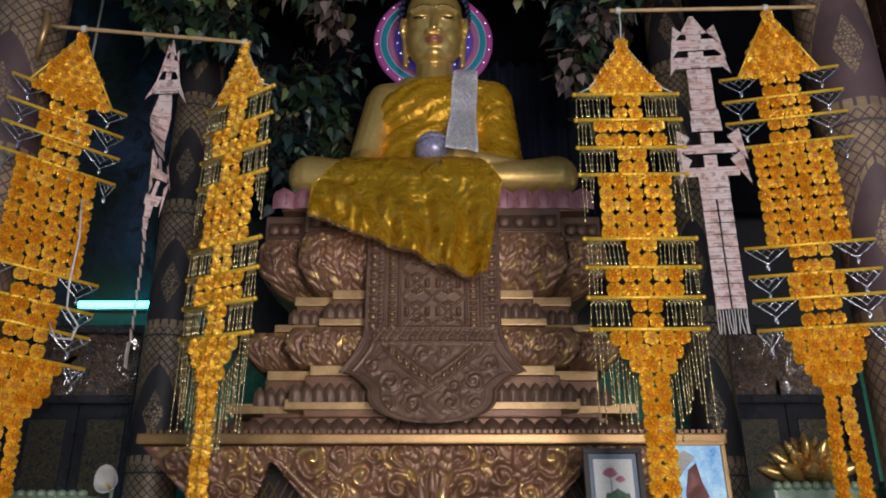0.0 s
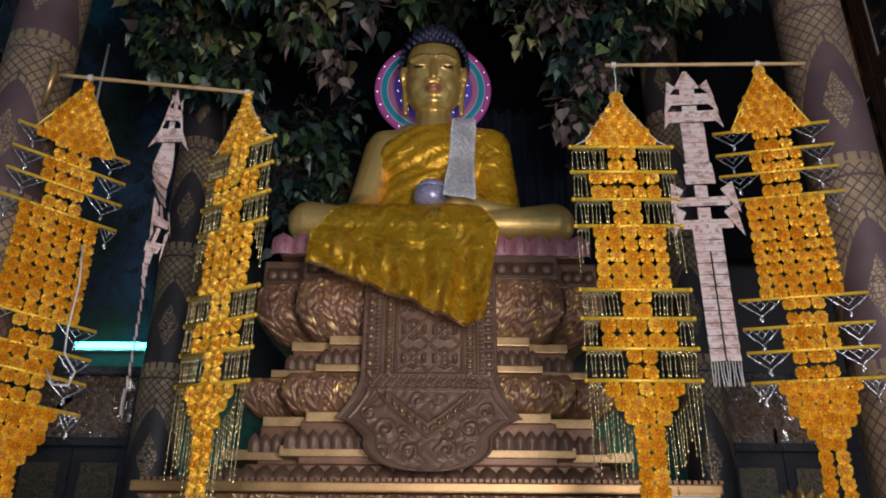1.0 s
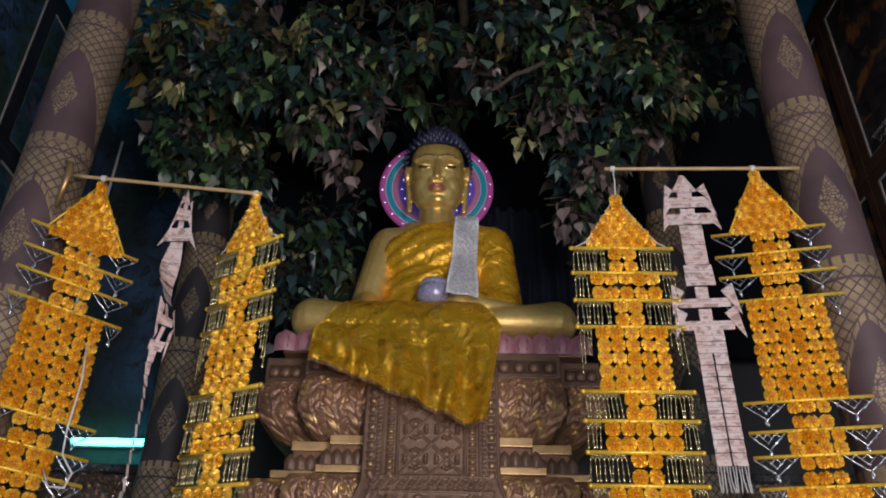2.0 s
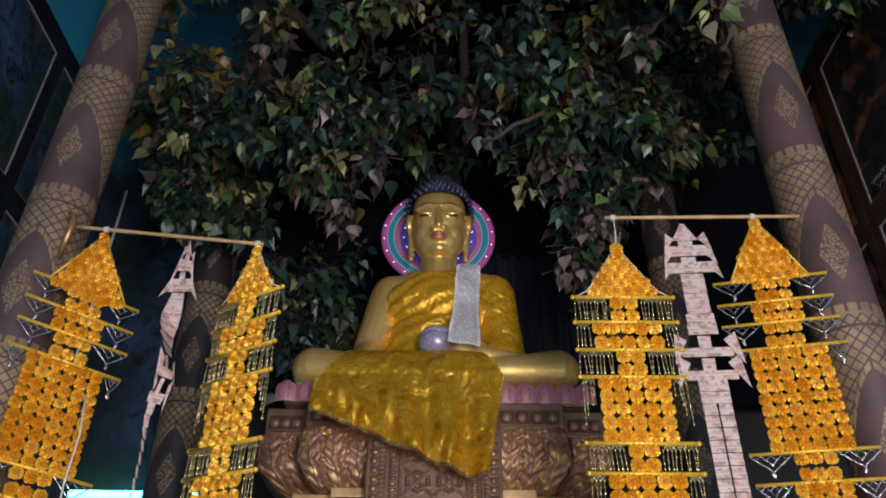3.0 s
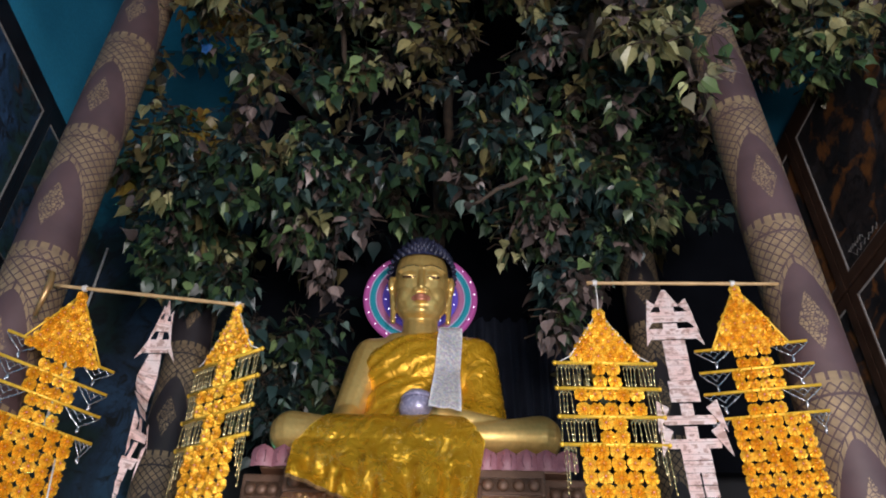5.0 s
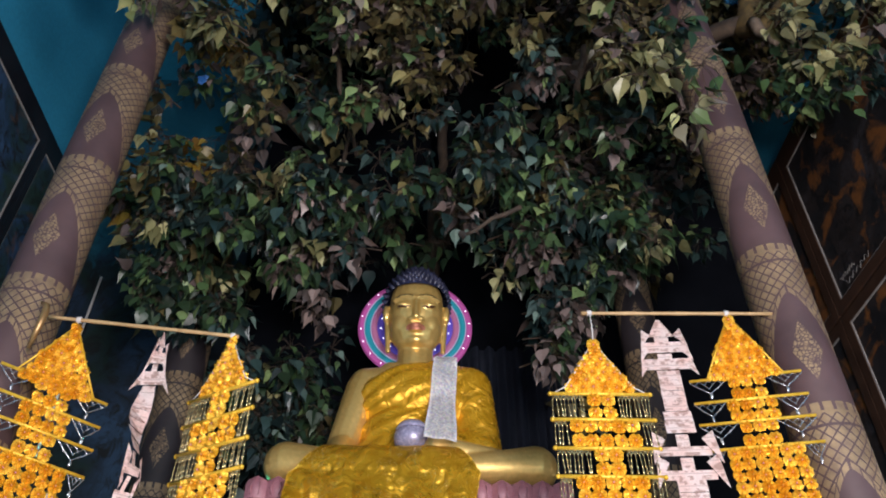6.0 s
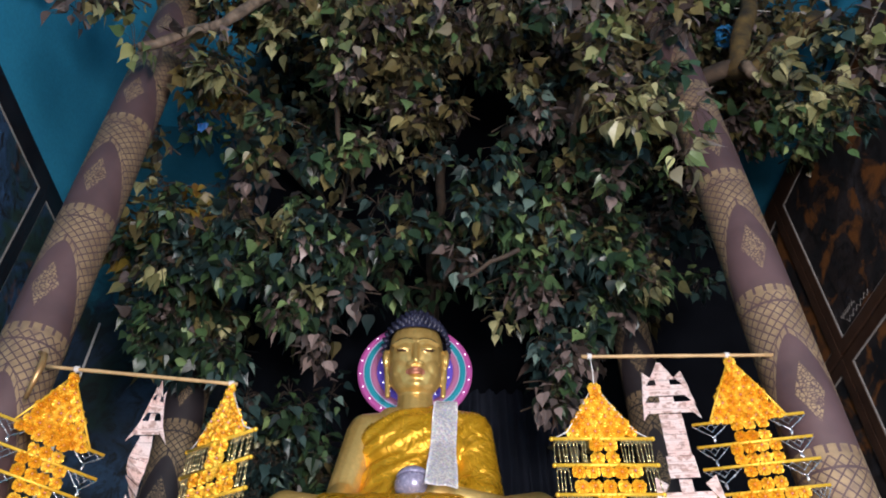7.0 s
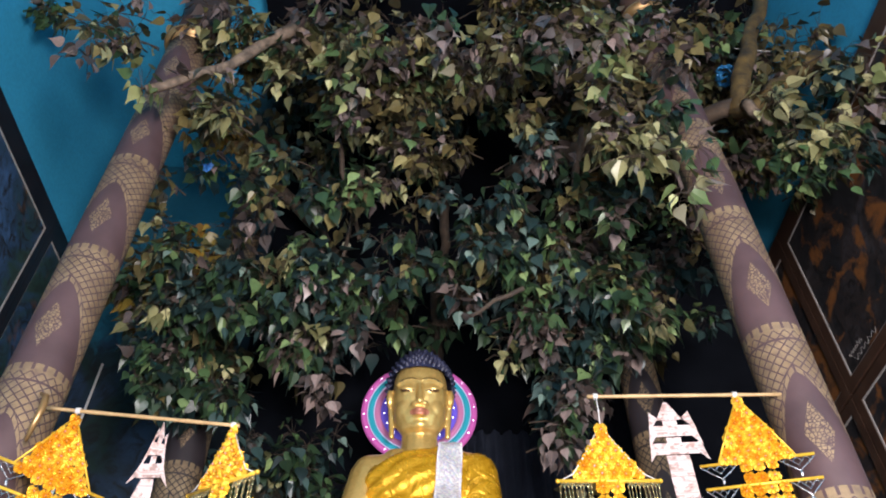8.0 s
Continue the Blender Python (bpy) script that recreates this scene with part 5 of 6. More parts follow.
def fringed_banner(m, slope, label, group):
    """Ribbon flowers between tinsel rods, with bead fringes."""
    ob = empty("banner", m, label, "banner", group)
    tan = slope
    bars = (-0.37, -0.535, -0.71, -0.875, -1.25, -1.41, -1.573, -1.74)
    half = 0.28

    def flower(x, z):
        share("flower", ROSE_BIG, ob, pose(x + random.uniform(-0.003, 0.003), random.uniform(-0.004, 0.004), z + x * tan, random.uniform(-14, 14), random.uniform(-9, 9), random.uniform(-14, 14)))
    for i in range(7):
        z = -0.035 - i * 0.049
        c = max(1, round(0.42 * -z / 0.37 / 0.066))
        for k in range(c):
            flower((k - (c - 1) / 2) * 0.066, z)
    cols = (2, 5, 2, 5, 2, 5, 2)
    for (za, zb), c in zip(zip(bars, bars[1:]), cols):
        rows = round((za - zb) / 0.078)
        for j in range(rows):
            z = za - (j + 0.5) * (za - zb) / rows
            for k in range(c):
                flower((k - (c - 1) / 2) * 0.079, z)
    for j, c in enumerate((5, 4, 3, 2)):
        for k in range(c):
            flower((k - (c - 1) / 2) * 0.079, -1.785 - j * 0.07)
    for j in range(14):
        for s in (-1, 1):
            flower(s * (0.036 + max(0, j - 5) * 0.0016), -2.06 - j * 0.074)
    # hanging cords
    bm = bmesh.new()
    for s in (-1, 1):
        tube(bm, [(0, 0, 0.0), (s * 0.1, -0.01, -0.18), (s * 0.2, -0.01, -0.33 + s * 0.2 * tan), (s * half, 0, -0.37 + s * half * tan)], 0.004, 5)
    part("cord", bm, M_string, ob)
    for i, z in enumerate(bars):
        bm = bmesh.new()
        tube(bm, [(-half - 0.01, 0, z - half * tan), (0, -0.002, z), (half + 0.01, 0, z + half * tan)], 0.0115, 8)
        for s in (-1, 1):
            blob(bm, (s * (half + 0.012), 0, z + s * half * tan), (0.014, 0.014, 0.014), None, 8, 6)
        rod = part("rod", bm, M_bar, ob, "yellow tinsel rod")
        bm = bmesh.new()
        inner = 0.09 if i in (0, 2, 4, 6) else 0.205
        long = (bars[i + 1] - z) * -0.82 if i < 7 else 0.0
        for s in (-1, 1):
            n = 9 if inner < 0.1 else 4
            for k in range(n):
                x = s * (inner + 0.012 + (half - inner - 0.012) * k / (n - 1))
                if i in (3,):
                    length = 0.1 + 0.055 * k
                elif i == 7:
                    length = 0.22 + 0.25 * abs(math.sin(k * 1.3 + 0.6))
                else:
                    length = long
                beads(bm, x, z + x * tan - 0.012, length, tan)
                if k:
                    px = s * (inner + 0.012 + (half - inner - 0.012) * (k - 1) / (n - 1))
                    for a, b, c, d in ((x, 0.0, px, -0.025), (px, 0.0, x, -0.025)):
                        tube(bm, [(a, -0.003, z + a * tan + b - 0.01), (c, -0.003, z + c * tan + d - 0.012)], 0.0028, 4, False)
            if i == 7:
                for k in range(9):
                    x = s * (0.2 - 0.13 * k / 8)
                    beads(bm, x, -1.74 + x * tan - 0.1 - 0.02 * k, 0.2 + 0.18 * random.random(), tan)
        tagged(part("bead_fringe", bm, M_bead, rod, "fringe of gold glass beads"), kind="stuff")
    return ob


def netted_banner(m, slope, label, group, lift=0.0, half=0.32):
    """Ribbon flowers between tinsel rods, with silver bead nets at the rods' ends."""
    ob = empty("banner", m, label, "banner", group)
    tan = slope
    bars = [z + lift for z in (-0.47, -0.62, -0.76, -0.92, -1.52, -1.68, -1.81, -1.97)]

    def flower(x, z):
        share("flower", ROSE_SMALL, ob, pose(x + random.uniform(-0.003, 0.003), random.uniform(-0.004, 0.004), z + x * tan, random.uniform(-14, 14), random.uniform(-9, 9), random.uniform(-14, 14)))
    for i in range(9):
        z = -0.03 - i * 0.049
        c = max(1, round(0.43 * -z / 0.44 / 0.058))
        for k in range(c):
            flower((k - (c - 1) / 2) * 0.058, z)
    cols = (3, 4, 3, 6, 3, 4, 3)
    for (za, zb), c in zip(zip(bars, bars[1:]), cols):
        rows = round((za - zb) / 0.069)
        for j in range(rows):
            z = za - (j + 0.5) * (za - zb) / rows
            for k in range(c):
                flower((k - (c - 1) / 2) * 0.069, z)
    for j, c in enumerate((6, 5, 5, 4, 3)):
        for k in range(c):
            flower((k - (c - 1) / 2) * 0.066, -2.0 + lift - j * 0.058)
    for j in range(12):
        for s in (-1, 1):
            flower(s * (0.034 + 0.0022 * j), -2.29 + lift - j * 0.062)
    bm = bmesh.new()
    for s in (-1, 1):
        tube(bm, [(0, 0, 0.0), (s * 0.11, -0.012, -0.22 + s * 0.1 * tan), (s * 0.215, -0.012, -0.47 + lift + s * 0.215 * tan)], 0.006, 6)
    part("edge_cord", bm, M_bar, ob, "yellow tinsel cord")
    for i, z in enumerate(bars):
        bm = bmesh.new()
        tube(bm, [(-half, 0, z - half * tan), (0, -0.002, z), (half, 0, z + half * tan)], 0.0095, 8)
        rod = part("rod", bm, M_bar, ob, "yellow tinsel rod")
        bm = bmesh.new()
        inner = (0.11, 0.145, 0.11, 0.215, 0.11, 0.145, 0.11, 0.2)[i]
        for s in (-1, 1):
            w = half - inner
            n = 4
            for k in range(n + 1):
                for d in (-1, 1):                      # crossing strands of the net, cut to a triangle
                    x0 = inner + w * k / n
                    pts = []
                    for q in range(5):
                        f = q / 4 * 0.55
                        x = x0 + d * w * f
                        deep = f * 0.2
                        room = 0.085 * (1 - abs((x - inner) / w - 0.5) * 2)
                        if x < inner - 0.001 or x > half + 0.001 or deep > room + 0.012:
                            break
                        pts.append((s * x, random.uniform(-0.003, 0.003), z + s * x * tan - 0.008 - deep))
                    if len(pts) > 1:
                        tube(bm, pts, 0.0025, 4, False)
            arc = [(s * (inner + w * q / 8), 0, z + s * (inner + w * q / 8) * tan - 0.01 - 0.085 * (1 - abs(q / 8 - 0.5) * 2)) for q in range(9)]
            tube(bm, arc, 0.0032, 5, False)
            xm = s * (inner + w / 2)
            beads(bm, xm, z + xm * tan - 0.092, 0.02, tan, 0.005)
            blob(bm, (xm, 0, z + xm * tan - 0.118), (0.008, 0.008, 0.015), None, 8, 6)
        tagged(part("bead_net", bm, M_silver, rod, "silver bead net with a small tassel"), kind="stuff")
    return ob


def note_material():
    n = Nodes("pale_pink_paper_notes")
    c = n.coords()
    sep = n.add("SeparateXYZ", 0, Vector=c)[1]
    row = n.math("FRACT", n.math("MULTIPLY", sep.outputs[2], 14.7))
    mid = n.math("LESS_THAN", n.math("ABSOLUTE", n.math("SUBTRACT", row, 0.5)), 0.36)
    blot = n.ramp(n.noise(24, 3, 0.6, c), (0.48, (0, 0, 0)), (0.58, (1, 1, 1)))
    col = n.mix(n.ramp(n.noise(9, 2, 0.5, c), (0.4, (0, 0, 0)), (0.6, (1, 1, 1))), (0.92, 0.8, 0.78), (0.9, 0.7, 0.66))
    col = n.mix(n.math("MULTIPLY", n.math("MULTIPLY", blot, mid), 0.75), col, (0.45, 0.27, 0.22))
    line = n.math("LESS_THAN", row, 0.1)
    col = n.mix(n.math("MULTIPLY", line, 0.35), col, (0.3, 0.19, 0.18))
    col = n.mix(0.2, col, n.ramp(n.noise(120, 2, 0.5, c), (0.3, (0.4, 0.3, 0.3)), (0.6, (0.9, 0.8, 0.78))), "MULTIPLY")
    return n.set(Base_Color=col, Roughness=0.6)


M_note = note_material()


def sheet(points, thickness=0.004):
    bm = bmesh.new()
    f = bm.faces.new([bm.verts.new(p) for p in points])
    bmesh.ops.solidify(bm, geom=[f], thickness=thickness)
    return bm


def note_banner(m, label, twist=0.0, width=0.78):
    """A paper chain of folded notes, with pointed wings in two storeys."""
    ob = empty("paper_banner", m, label, "banner", "folded note banners")

    def turn(x, y, z):
        if twist:                                       # broad above, rolled up to a narrow strip below
            f = min(1.0, max(0.0, (-z - 0.95) / 0.35))
            a = radians(-34 + 20 * math.sin(z * 5.5)) * (1 - f) + radians(4) * f
            x *= width * (1 - 0.45 * f) * (0.36 + 0.8 * math.exp(-((z + 0.58) / 0.2) ** 2))
            y += 0.05 * math.sin(z * 9 + x * 12) * (1 - f)
        else:
            a = 0.0
            x *= width
        return (x * math.cos(a) - y * math.sin(a), x * math.sin(a) + y * math.cos(a), z)

    def piece(name, pts):
        part(name, sheet([turn(*p) for p in pts]), M_note, ob, smooth=False)
    piece("gable", [(-0.1, 0, -0.125), (0.1, 0, -0.125), (0.015, 0, 0.0), (-0.015, 0, 0.0)])
    for z, w in ((-0.125, 0.16), (-0.245, 0.175)):
        piece("note", [(-0.055, 0.003, z), (-0.055, 0.003, z - 0.075), (0.055, 0.003, z - 0.075), (0.055, 0.003, z)])
        piece("strip", [(-w, -0.01, z - 0.045), (-w * 0.95, -0.01, z - 0.12), (w * 0.95, -0.01, z - 0.12), (w, -0.01, z - 0.045)])
    for z, w in ((-0.1, 0.15), (-0.2, 0.17), (-0.3, 0.185)):
        for s in (-1, 1):
            piece("wing", [(s * (w - 0.06), -0.014, z - 0.02), (s * w, -0.02, z + 0.02), (s * (w + 0.03), -0.04, z - 0.13), (s * (w - 0.035), -0.018, z - 0.05)][::s])
    for j in range(6):
        z = -0.37 - j * 0.068
        w = 0.085 + 0.004 * j * (1 if j > 3 else 0)
        piece("note", [(-w, -0.004 * (j % 2), z + 0.004), (-w, -0.012, z - 0.068), (w, -0.012, z - 0.068), (w, -0.004 * (j % 2), z + 0.004)])
    for z in (-0.78, -0.92):
        piece("note", [(-0.045, 0.003, z), (-0.045, 0.003, z - 0.085), (0.045, 0.003, z - 0.085), (0.045, 0.003, z)])
        piece("strip", [(-0.19, -0.01, z - 0.08), (-0.18, -0.01, z - 0.135), (0.18, -0.01, z - 0.135), (0.19, -0.01, z - 0.08)])
        for s in (-1, 1):
            piece("wing", [(s * 0.13, -0.014, z - 0.035), (s * 0.215, -0.02, z + 0.01), (s * 0.24, -0.04, z - 0.2), (s * 0.16, -0.018, z - 0.08)][::s])
    for j in range(2):
        z = -1.05 - j * 0.07
        piece("note", [(-0.1, 0, z), (-0.1, -0.008, z - 0.07), (0.1, -0.008, z - 0.07), (0.1, 0, z)])
    for j in range(9):
        z = -1.19 - j * 0.068
        for s in (-1, 1):
            piece("note", [(s * 0.006, -0.004, z), (s * 0.006, -0.012, z - 0.066), (s * 0.098, -0.01, z - 0.068), (s * 0.098, 0, z)][::s])
    bm = bmesh.new()
    for k in range(11):
        x = -0.095 + k * 0.019
        tube(bm, [turn(x, 0, -1.8), turn(x + 0.004 * math.sin(k * 3), 0.004, -1.86), turn(x + 0.01 * math.sin(k * 5), 0, -1.93)], 0.0028, 4)
    tagged(part("tassel", bm, M_string, ob, "pale thread fringe"), kind="stuff")
    return ob


random.seed(11)
BY = 4.21
fringed_banner(pose(0.99, BY, 4.325, 0, 0, -1), 0.0, "golden ribbon flower banner with bead fringes", "hanging flower banners")
netted_banner(pose(1.875, BY, 4.53, 0, 0, -14), 0.0, "golden ribbon flower banner with silver bead nets", "hanging flower banners", 0.035)
netted_banner(pose(-2.14, BY, 4.36, 0, 0, 35), -0.1, "golden ribbon flower banner with silver bead nets", "hanging flower banners", 0.06, 0.305)
fringed_banner(pose(-1.19, BY, 4.29, 0, 0, -38), -0.09, "golden ribbon flower banner hanging turned, with bead fringes", "hanging flower banners")
note_banner(pose(1.42, BY, 4.49, 0, 0, -6), "pale pink paper banner of folded notes")
note_banner(pose(-1.61, BY, 4.32, 0, 0, 78), "crumpled pale pink paper banner of folded notes, twisted", 0.35, 0.6)


def pole(a, b, knots, label):
    ob = tagged(new("bamboo_pole"), label, "pole", "banner poles")
    a, b = Vector(a), Vector(b)
    bm = bmesh.new()
    n = 12
    tube(bm, [a.lerp(b, i / n) for i in range(n + 1)], [0.011 + 0.002 * (i % 3 == 0) for i in range(n + 1)], 10)
    part("cane", bm, M_bamboo, ob)
    for k in knots:
        c = a.lerp(b, k[0])
        bm = bmesh.new()
        for i in range(4):
            pts = []
            for q in range(9):
                t = q * math.tau / 8
                pts.append(c + Vector((0.007 * i - 0.01, 0.017 * math.cos(t), 0.017 * math.sin(t))))
            tube(bm, pts, 0.004, 5, False)
        tube(bm, [c + Vector((0, -0.015, -0.01)), c + Vector((0.004, -0.01, -k[1] * 0.5)), c + Vector((0, 0, -k[1]))], 0.004, 5)
        part("knot", bm, M_string, ob, "white string knot")
    return ob


pole((0.945, BY, 4.53), (2.17, BY, 4.56), ((0.04, 0.205), (0.755, 0.02)), "thin bamboo pole tied to the column, hung with banners")
pole((-2.33, BY, 4.415), (-1.16, BY, 4.30), ((0.16, 0.03), (0.97, 0.03)), "thin bamboo pole tied to the column, hung with banners")
bm = bmesh.new()
tube(bm, [(-2.33, 4.13, 4.14), (-2.29, 4.07, 4.22), (-2.27, 4.05, 4.32), (-2.29, 4.07, 4.4), (-2.34, 4.1, 4.44)], [0.012, 0.018, 0.022, 0.019, 0.012], 10)
tagged(mesh_object("pole_bracket", bm, M_edge), "curved gilded bracket on the column holding a pole", "bracket")

# ---- the bodhi tree ----
random.seed(21)
tree = tagged(new("bodhi_tree"), "artificial bodhi tree with heart shaped leaves spreading over the statue", "tree")


def wander(a, b, n, amount):
    a, b = Vector(a), Vector(b)
    pts = []
    for i in range(n + 1):
        f = i / n
        w = math.sin(math.pi * f)
        pts.append(a.lerp(b, f) + Vector((noise.noise((f * 3, a.x, b.z)), noise.noise((f * 3, a.y + 5, b.x)), noise.noise((f * 3, a.z + 9, b.y)))) * amount * (0.3 + w))
    return pts


def limb(name, a, b, ra, rb, n=10, amount=0.15, label="", bark=M_bark):
    bm = bmesh.new()
    pts = wander(a, b, n, amount)
    tube(bm, pts, [ra + (rb - ra) * i / n for i in range(n + 1)], 10)
    for v in bm.verts:
        v.co += Vector((noise.noise(v.co * 9), noise.noise(v.co * 9 + Vector((3, 1, 7))), 0)) * min(ra, 0.1) * 0.25
    part(name, bm, bark, tree, label)
    return pts


limb("trunk", (0.1, 7.3, 0.0), (0.0, 7.2, 5.6), 0.4, 0.2, 14, 0.15)
limb("limb", (-0.05, 7.4, 5.4), (-0.12, 7.4, 7.4), 0.1, 0.09, 10, 0.04)
limb("limb", (-0.12, 7.4, 7.4), (-1.5, 7.1, 9.2), 0.08, 0.06)
limb("limb", (0.0, 7.4, 5.5), (0.05, 7.4, 7.6), 0.1, 0.09, 10, 0.04)
limb("limb", (0.05, 7.4, 7.6), (1.4, 6.6, 9.4), 0.08, 0.06)
limb("limb", (0.0, 7.4, 6.8), (0.2, 7.1, 9.8), 0.06, 0.06)
limb("limb", (-1.5, 7.1, 9.2), (-3.0, 5.8, 9.9), 0.09, 0.04)
limb("limb", (-0.7, 4.6, 8.6), (-1.36, 3.90, 8.55), 0.06, 0.06, 8, 0.08, "pale mottled branch", M_pale_bark)
limb("limb", (-1.36, 3.90, 8.55), (-2.37, 3.75, 7.20), 0.06, 0.038, 10, 0.07, "bare pale branch crossing the column", M_pale_bark)
limb("limb", (0.9, 6.0, 9.0), (2.95, 4.35, 8.05), 0.1, 0.085, 12, 0.12)
limb("limb", (2.93, 4.36, 7.95), (3.8, 4.3, 10.3), 0.1, 0.08, 10, 0.1, "mossy upright branch", M_moss)
limb("limb", (2.98, 4.32, 7.85), (3.86, 4.25, 8.72), 0.075, 0.11, 8, 0.12, "sawn off mossy branch stub", M_moss)
limb("limb", (2.95, 4.3, 7.95), (3.0, 4.15, 7.45), 0.06, 0.03, 6, 0.08, "pale branch stub", M_pale_bark)
limb("limb", (0.3, 5.05, 5.92), (0.75, 4.95, 6.15), 0.015, 0.022, 6, 0.05)
limb("limb", (1.2, 5.3, 7.1), (1.55, 4.9, 8.4), 0.03, 0.045, 6, 0.1)
limb("limb", (1.0, 5.0, 7.5), (0.75, 4.7, 8.3), 0.02, 0.03, 6, 0.08)
limb("limb", (-0.75, 5.5, 7.3), (-1.0, 5.0, 8.3), 0.02, 0.03, 6, 0.08)
limb("limb", (-0.9, 5.5, 6.6), (-0.75, 5.2, 8.0), 0.014, 0.025, 6, 0.06)

LEAF = []                               # half outline of a heart leaf with a drip tip: across, along
for t, w in ((0.0, 0.0), (-0.06, 0.15), (-0.03, 0.29), (0.08, 0.39), (0.22, 0.41), (0.38, 0.335), (0.54, 0.22), (0.68, 0.115), (0.82, 0.045), (1.0, 0.0)):
    LEAF.append((w, t))


def leaf_geometry(size, width, fold, droop):
    """Vertices and faces of one leaf: hangs along -z from the origin, its face towards -y."""
    verts, faces = [], []
    for w, t in LEAF:
        y = droop * size * t * t
        verts.append((0, y, -t * size))
        if w:
            verts.append((-w * size * width, y - fold * w * size, -t * size))
            verts.append((w * size * width, y - fold * w * size, -t * size))
    ids = [0]
    mids, ls, rs, i = [0], [], [], 1
    for w, t in LEAF[1:]:
        mids.append(i)
        i += 1
        if w:
            ls.append(i)
            rs.append(i + 1)
            i += 2
    faces.append((mids[0], mids[1], ls[0]))
    faces.append((mids[0], rs[0], mids[1]))
    for k in range(len(ls) - 1):
        faces.append((mids[k + 1], mids[k + 2], ls[k + 1], ls[k]))
        faces.append((mids[k + 1], rs[k], rs[k + 1], mids[k + 2]))
    faces.append((mids[-2], mids[-1], ls[-1]))
    faces.append((mids[-2], rs[-1], mids[-1]))
    return np.array(verts), faces


SHAPES = [leaf_geometry(1.0, random.uniform(0.72, 0.98), random.uniform(-0.1, 0.5), random.uniform(-0.3, 0.35)) for _ in range(12)]
sets = {key: ([], []) for key in list(M_leaf) + ["yellow"]}
twigs = bmesh.new()
near = []


def put(key, k, m):
    verts, faces = SHAPES[k]
    mat = np.array(m)
    store = sets[key]
    store[1].extend([tuple(q + len(store[0]) for q in f) for f in faces])
    store[0].extend([tuple(v) for v in verts @ mat[:3, :3].T + mat[:3, 3]])


def cluster(center, count, spread, size, singles=False, key=None):
    """A hanging spray: a twig, stalks fanning out from its end, a drooping leaf on each stalk."""
    c = Vector(center)
    lean = Vector((random.uniform(-0.3, 0.3), random.uniform(-0.5, 0.0), 0))
    root = c + Vector((-lean.x, 0.25, random.uniform(0.12, 0.3)))
    tube(twigs, [root, root.lerp(c, 0.5) + Vector((0, 0, 0.05)), c], [0.009, 0.007, 0.004], 4, False)
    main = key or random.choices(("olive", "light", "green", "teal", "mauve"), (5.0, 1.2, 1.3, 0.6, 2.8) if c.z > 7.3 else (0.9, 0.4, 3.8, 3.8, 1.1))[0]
    for i in range(count):
        a = random.uniform(0, math.tau)
        out = Vector((math.cos(a), math.sin(a), 0))
        e = random.uniform(-1.0, 0.85)                          # the stalk's rise
        stalk = spread * random.uniform(0.5, 1.25)
        p = c + (out * math.cos(e) + Vector((0, 0, math.sin(e))) + lean * 0.4) * stalk
        hang = 1.0 - 0.95 * max(0.0, e)
        d = (out * (0.3 + 0.75 * max(0.0, e + 0.15)) + Vector((random.gauss(0, 0.26), random.gauss(0, 0.26), -hang))).normalized()
        s = size * random.uniform(0.65, 1.3)
        n = Vector((0, -0.3, 0.3 + 1.2 * max(0.0, e))) + out * 0.75 + Vector((random.gauss(0, 0.6), random.gauss(0, 0.5), random.gauss(0, 0.3)))
        n = (n - d * n.dot(d)).normalized()
        m = Matrix((d.cross(n), -n, -d)).transposed().to_4x4()
        m = Matrix.Translation(p) @ m @ Matrix.Scale(s, 4)
        k = random.randrange(len(SHAPES))
        tube(twigs, [c, c.lerp(p, 0.6) + Vector((0, 0, 0.25 * stalk)), p], 0.0026, 3, False)
        if singles and len(near) < 290:
            near.append((k, m))
            continue
        tone = main
        if key is None and random.random() < 0.09:
            tone = "mauve" if e > 0.2 else "green"
        put(tone, k, m)


def crown(s):
    """The crown's front, from low behind the statue up and over the hall: depth and height."""
    pts = ((6.5, 5.0), (6.3, 5.8), (5.7, 6.2), (5.0, 6.5), (4.75, 7.2), (4.55, 8.0), (4.3, 8.9), (3.9, 9.8))
    f = s * (len(pts) - 1)
    i = min(int(f), len(pts) - 2)
    return [pts[i][k] + (pts[i + 1][k] - pts[i][k]) * (f - i) for k in (0, 1)]


def kept(x, y, z):
    far = 5.7 / (y - 0.3)                                      # seen past to the statue's plane
    xs, zs = x * far + 0.1, 1.7 + (z - 1.7) * far
    if abs(xs) < 0.72 and zs < 6.45 - 0.25 * abs(xs):
        return False                                           # the statue's head and halo stay clear
    if 0.4 < xs < 1.1 and zs < 5.8:
        return False                                           # the dark gap beside the head
    if xs > 1.5 and zs < 6.3:
        return False
    if abs(x) > 2.1 and y < 4.75 and z < 8.6:
        return False                                           # the columns
    return True


def clump(x, y, z, sprays, wide, singles=0.0, key=None):
    """Several sprays on one bough."""
    for i in range(sprays):
        q = (x + random.gauss(0, wide), y + random.gauss(0, wide * 0.6), z + random.gauss(0, wide * 0.55))
        if kept(*q):
            cluster(q, random.randint(14, 20), 0.155, 0.142, random.random() < singles, key)


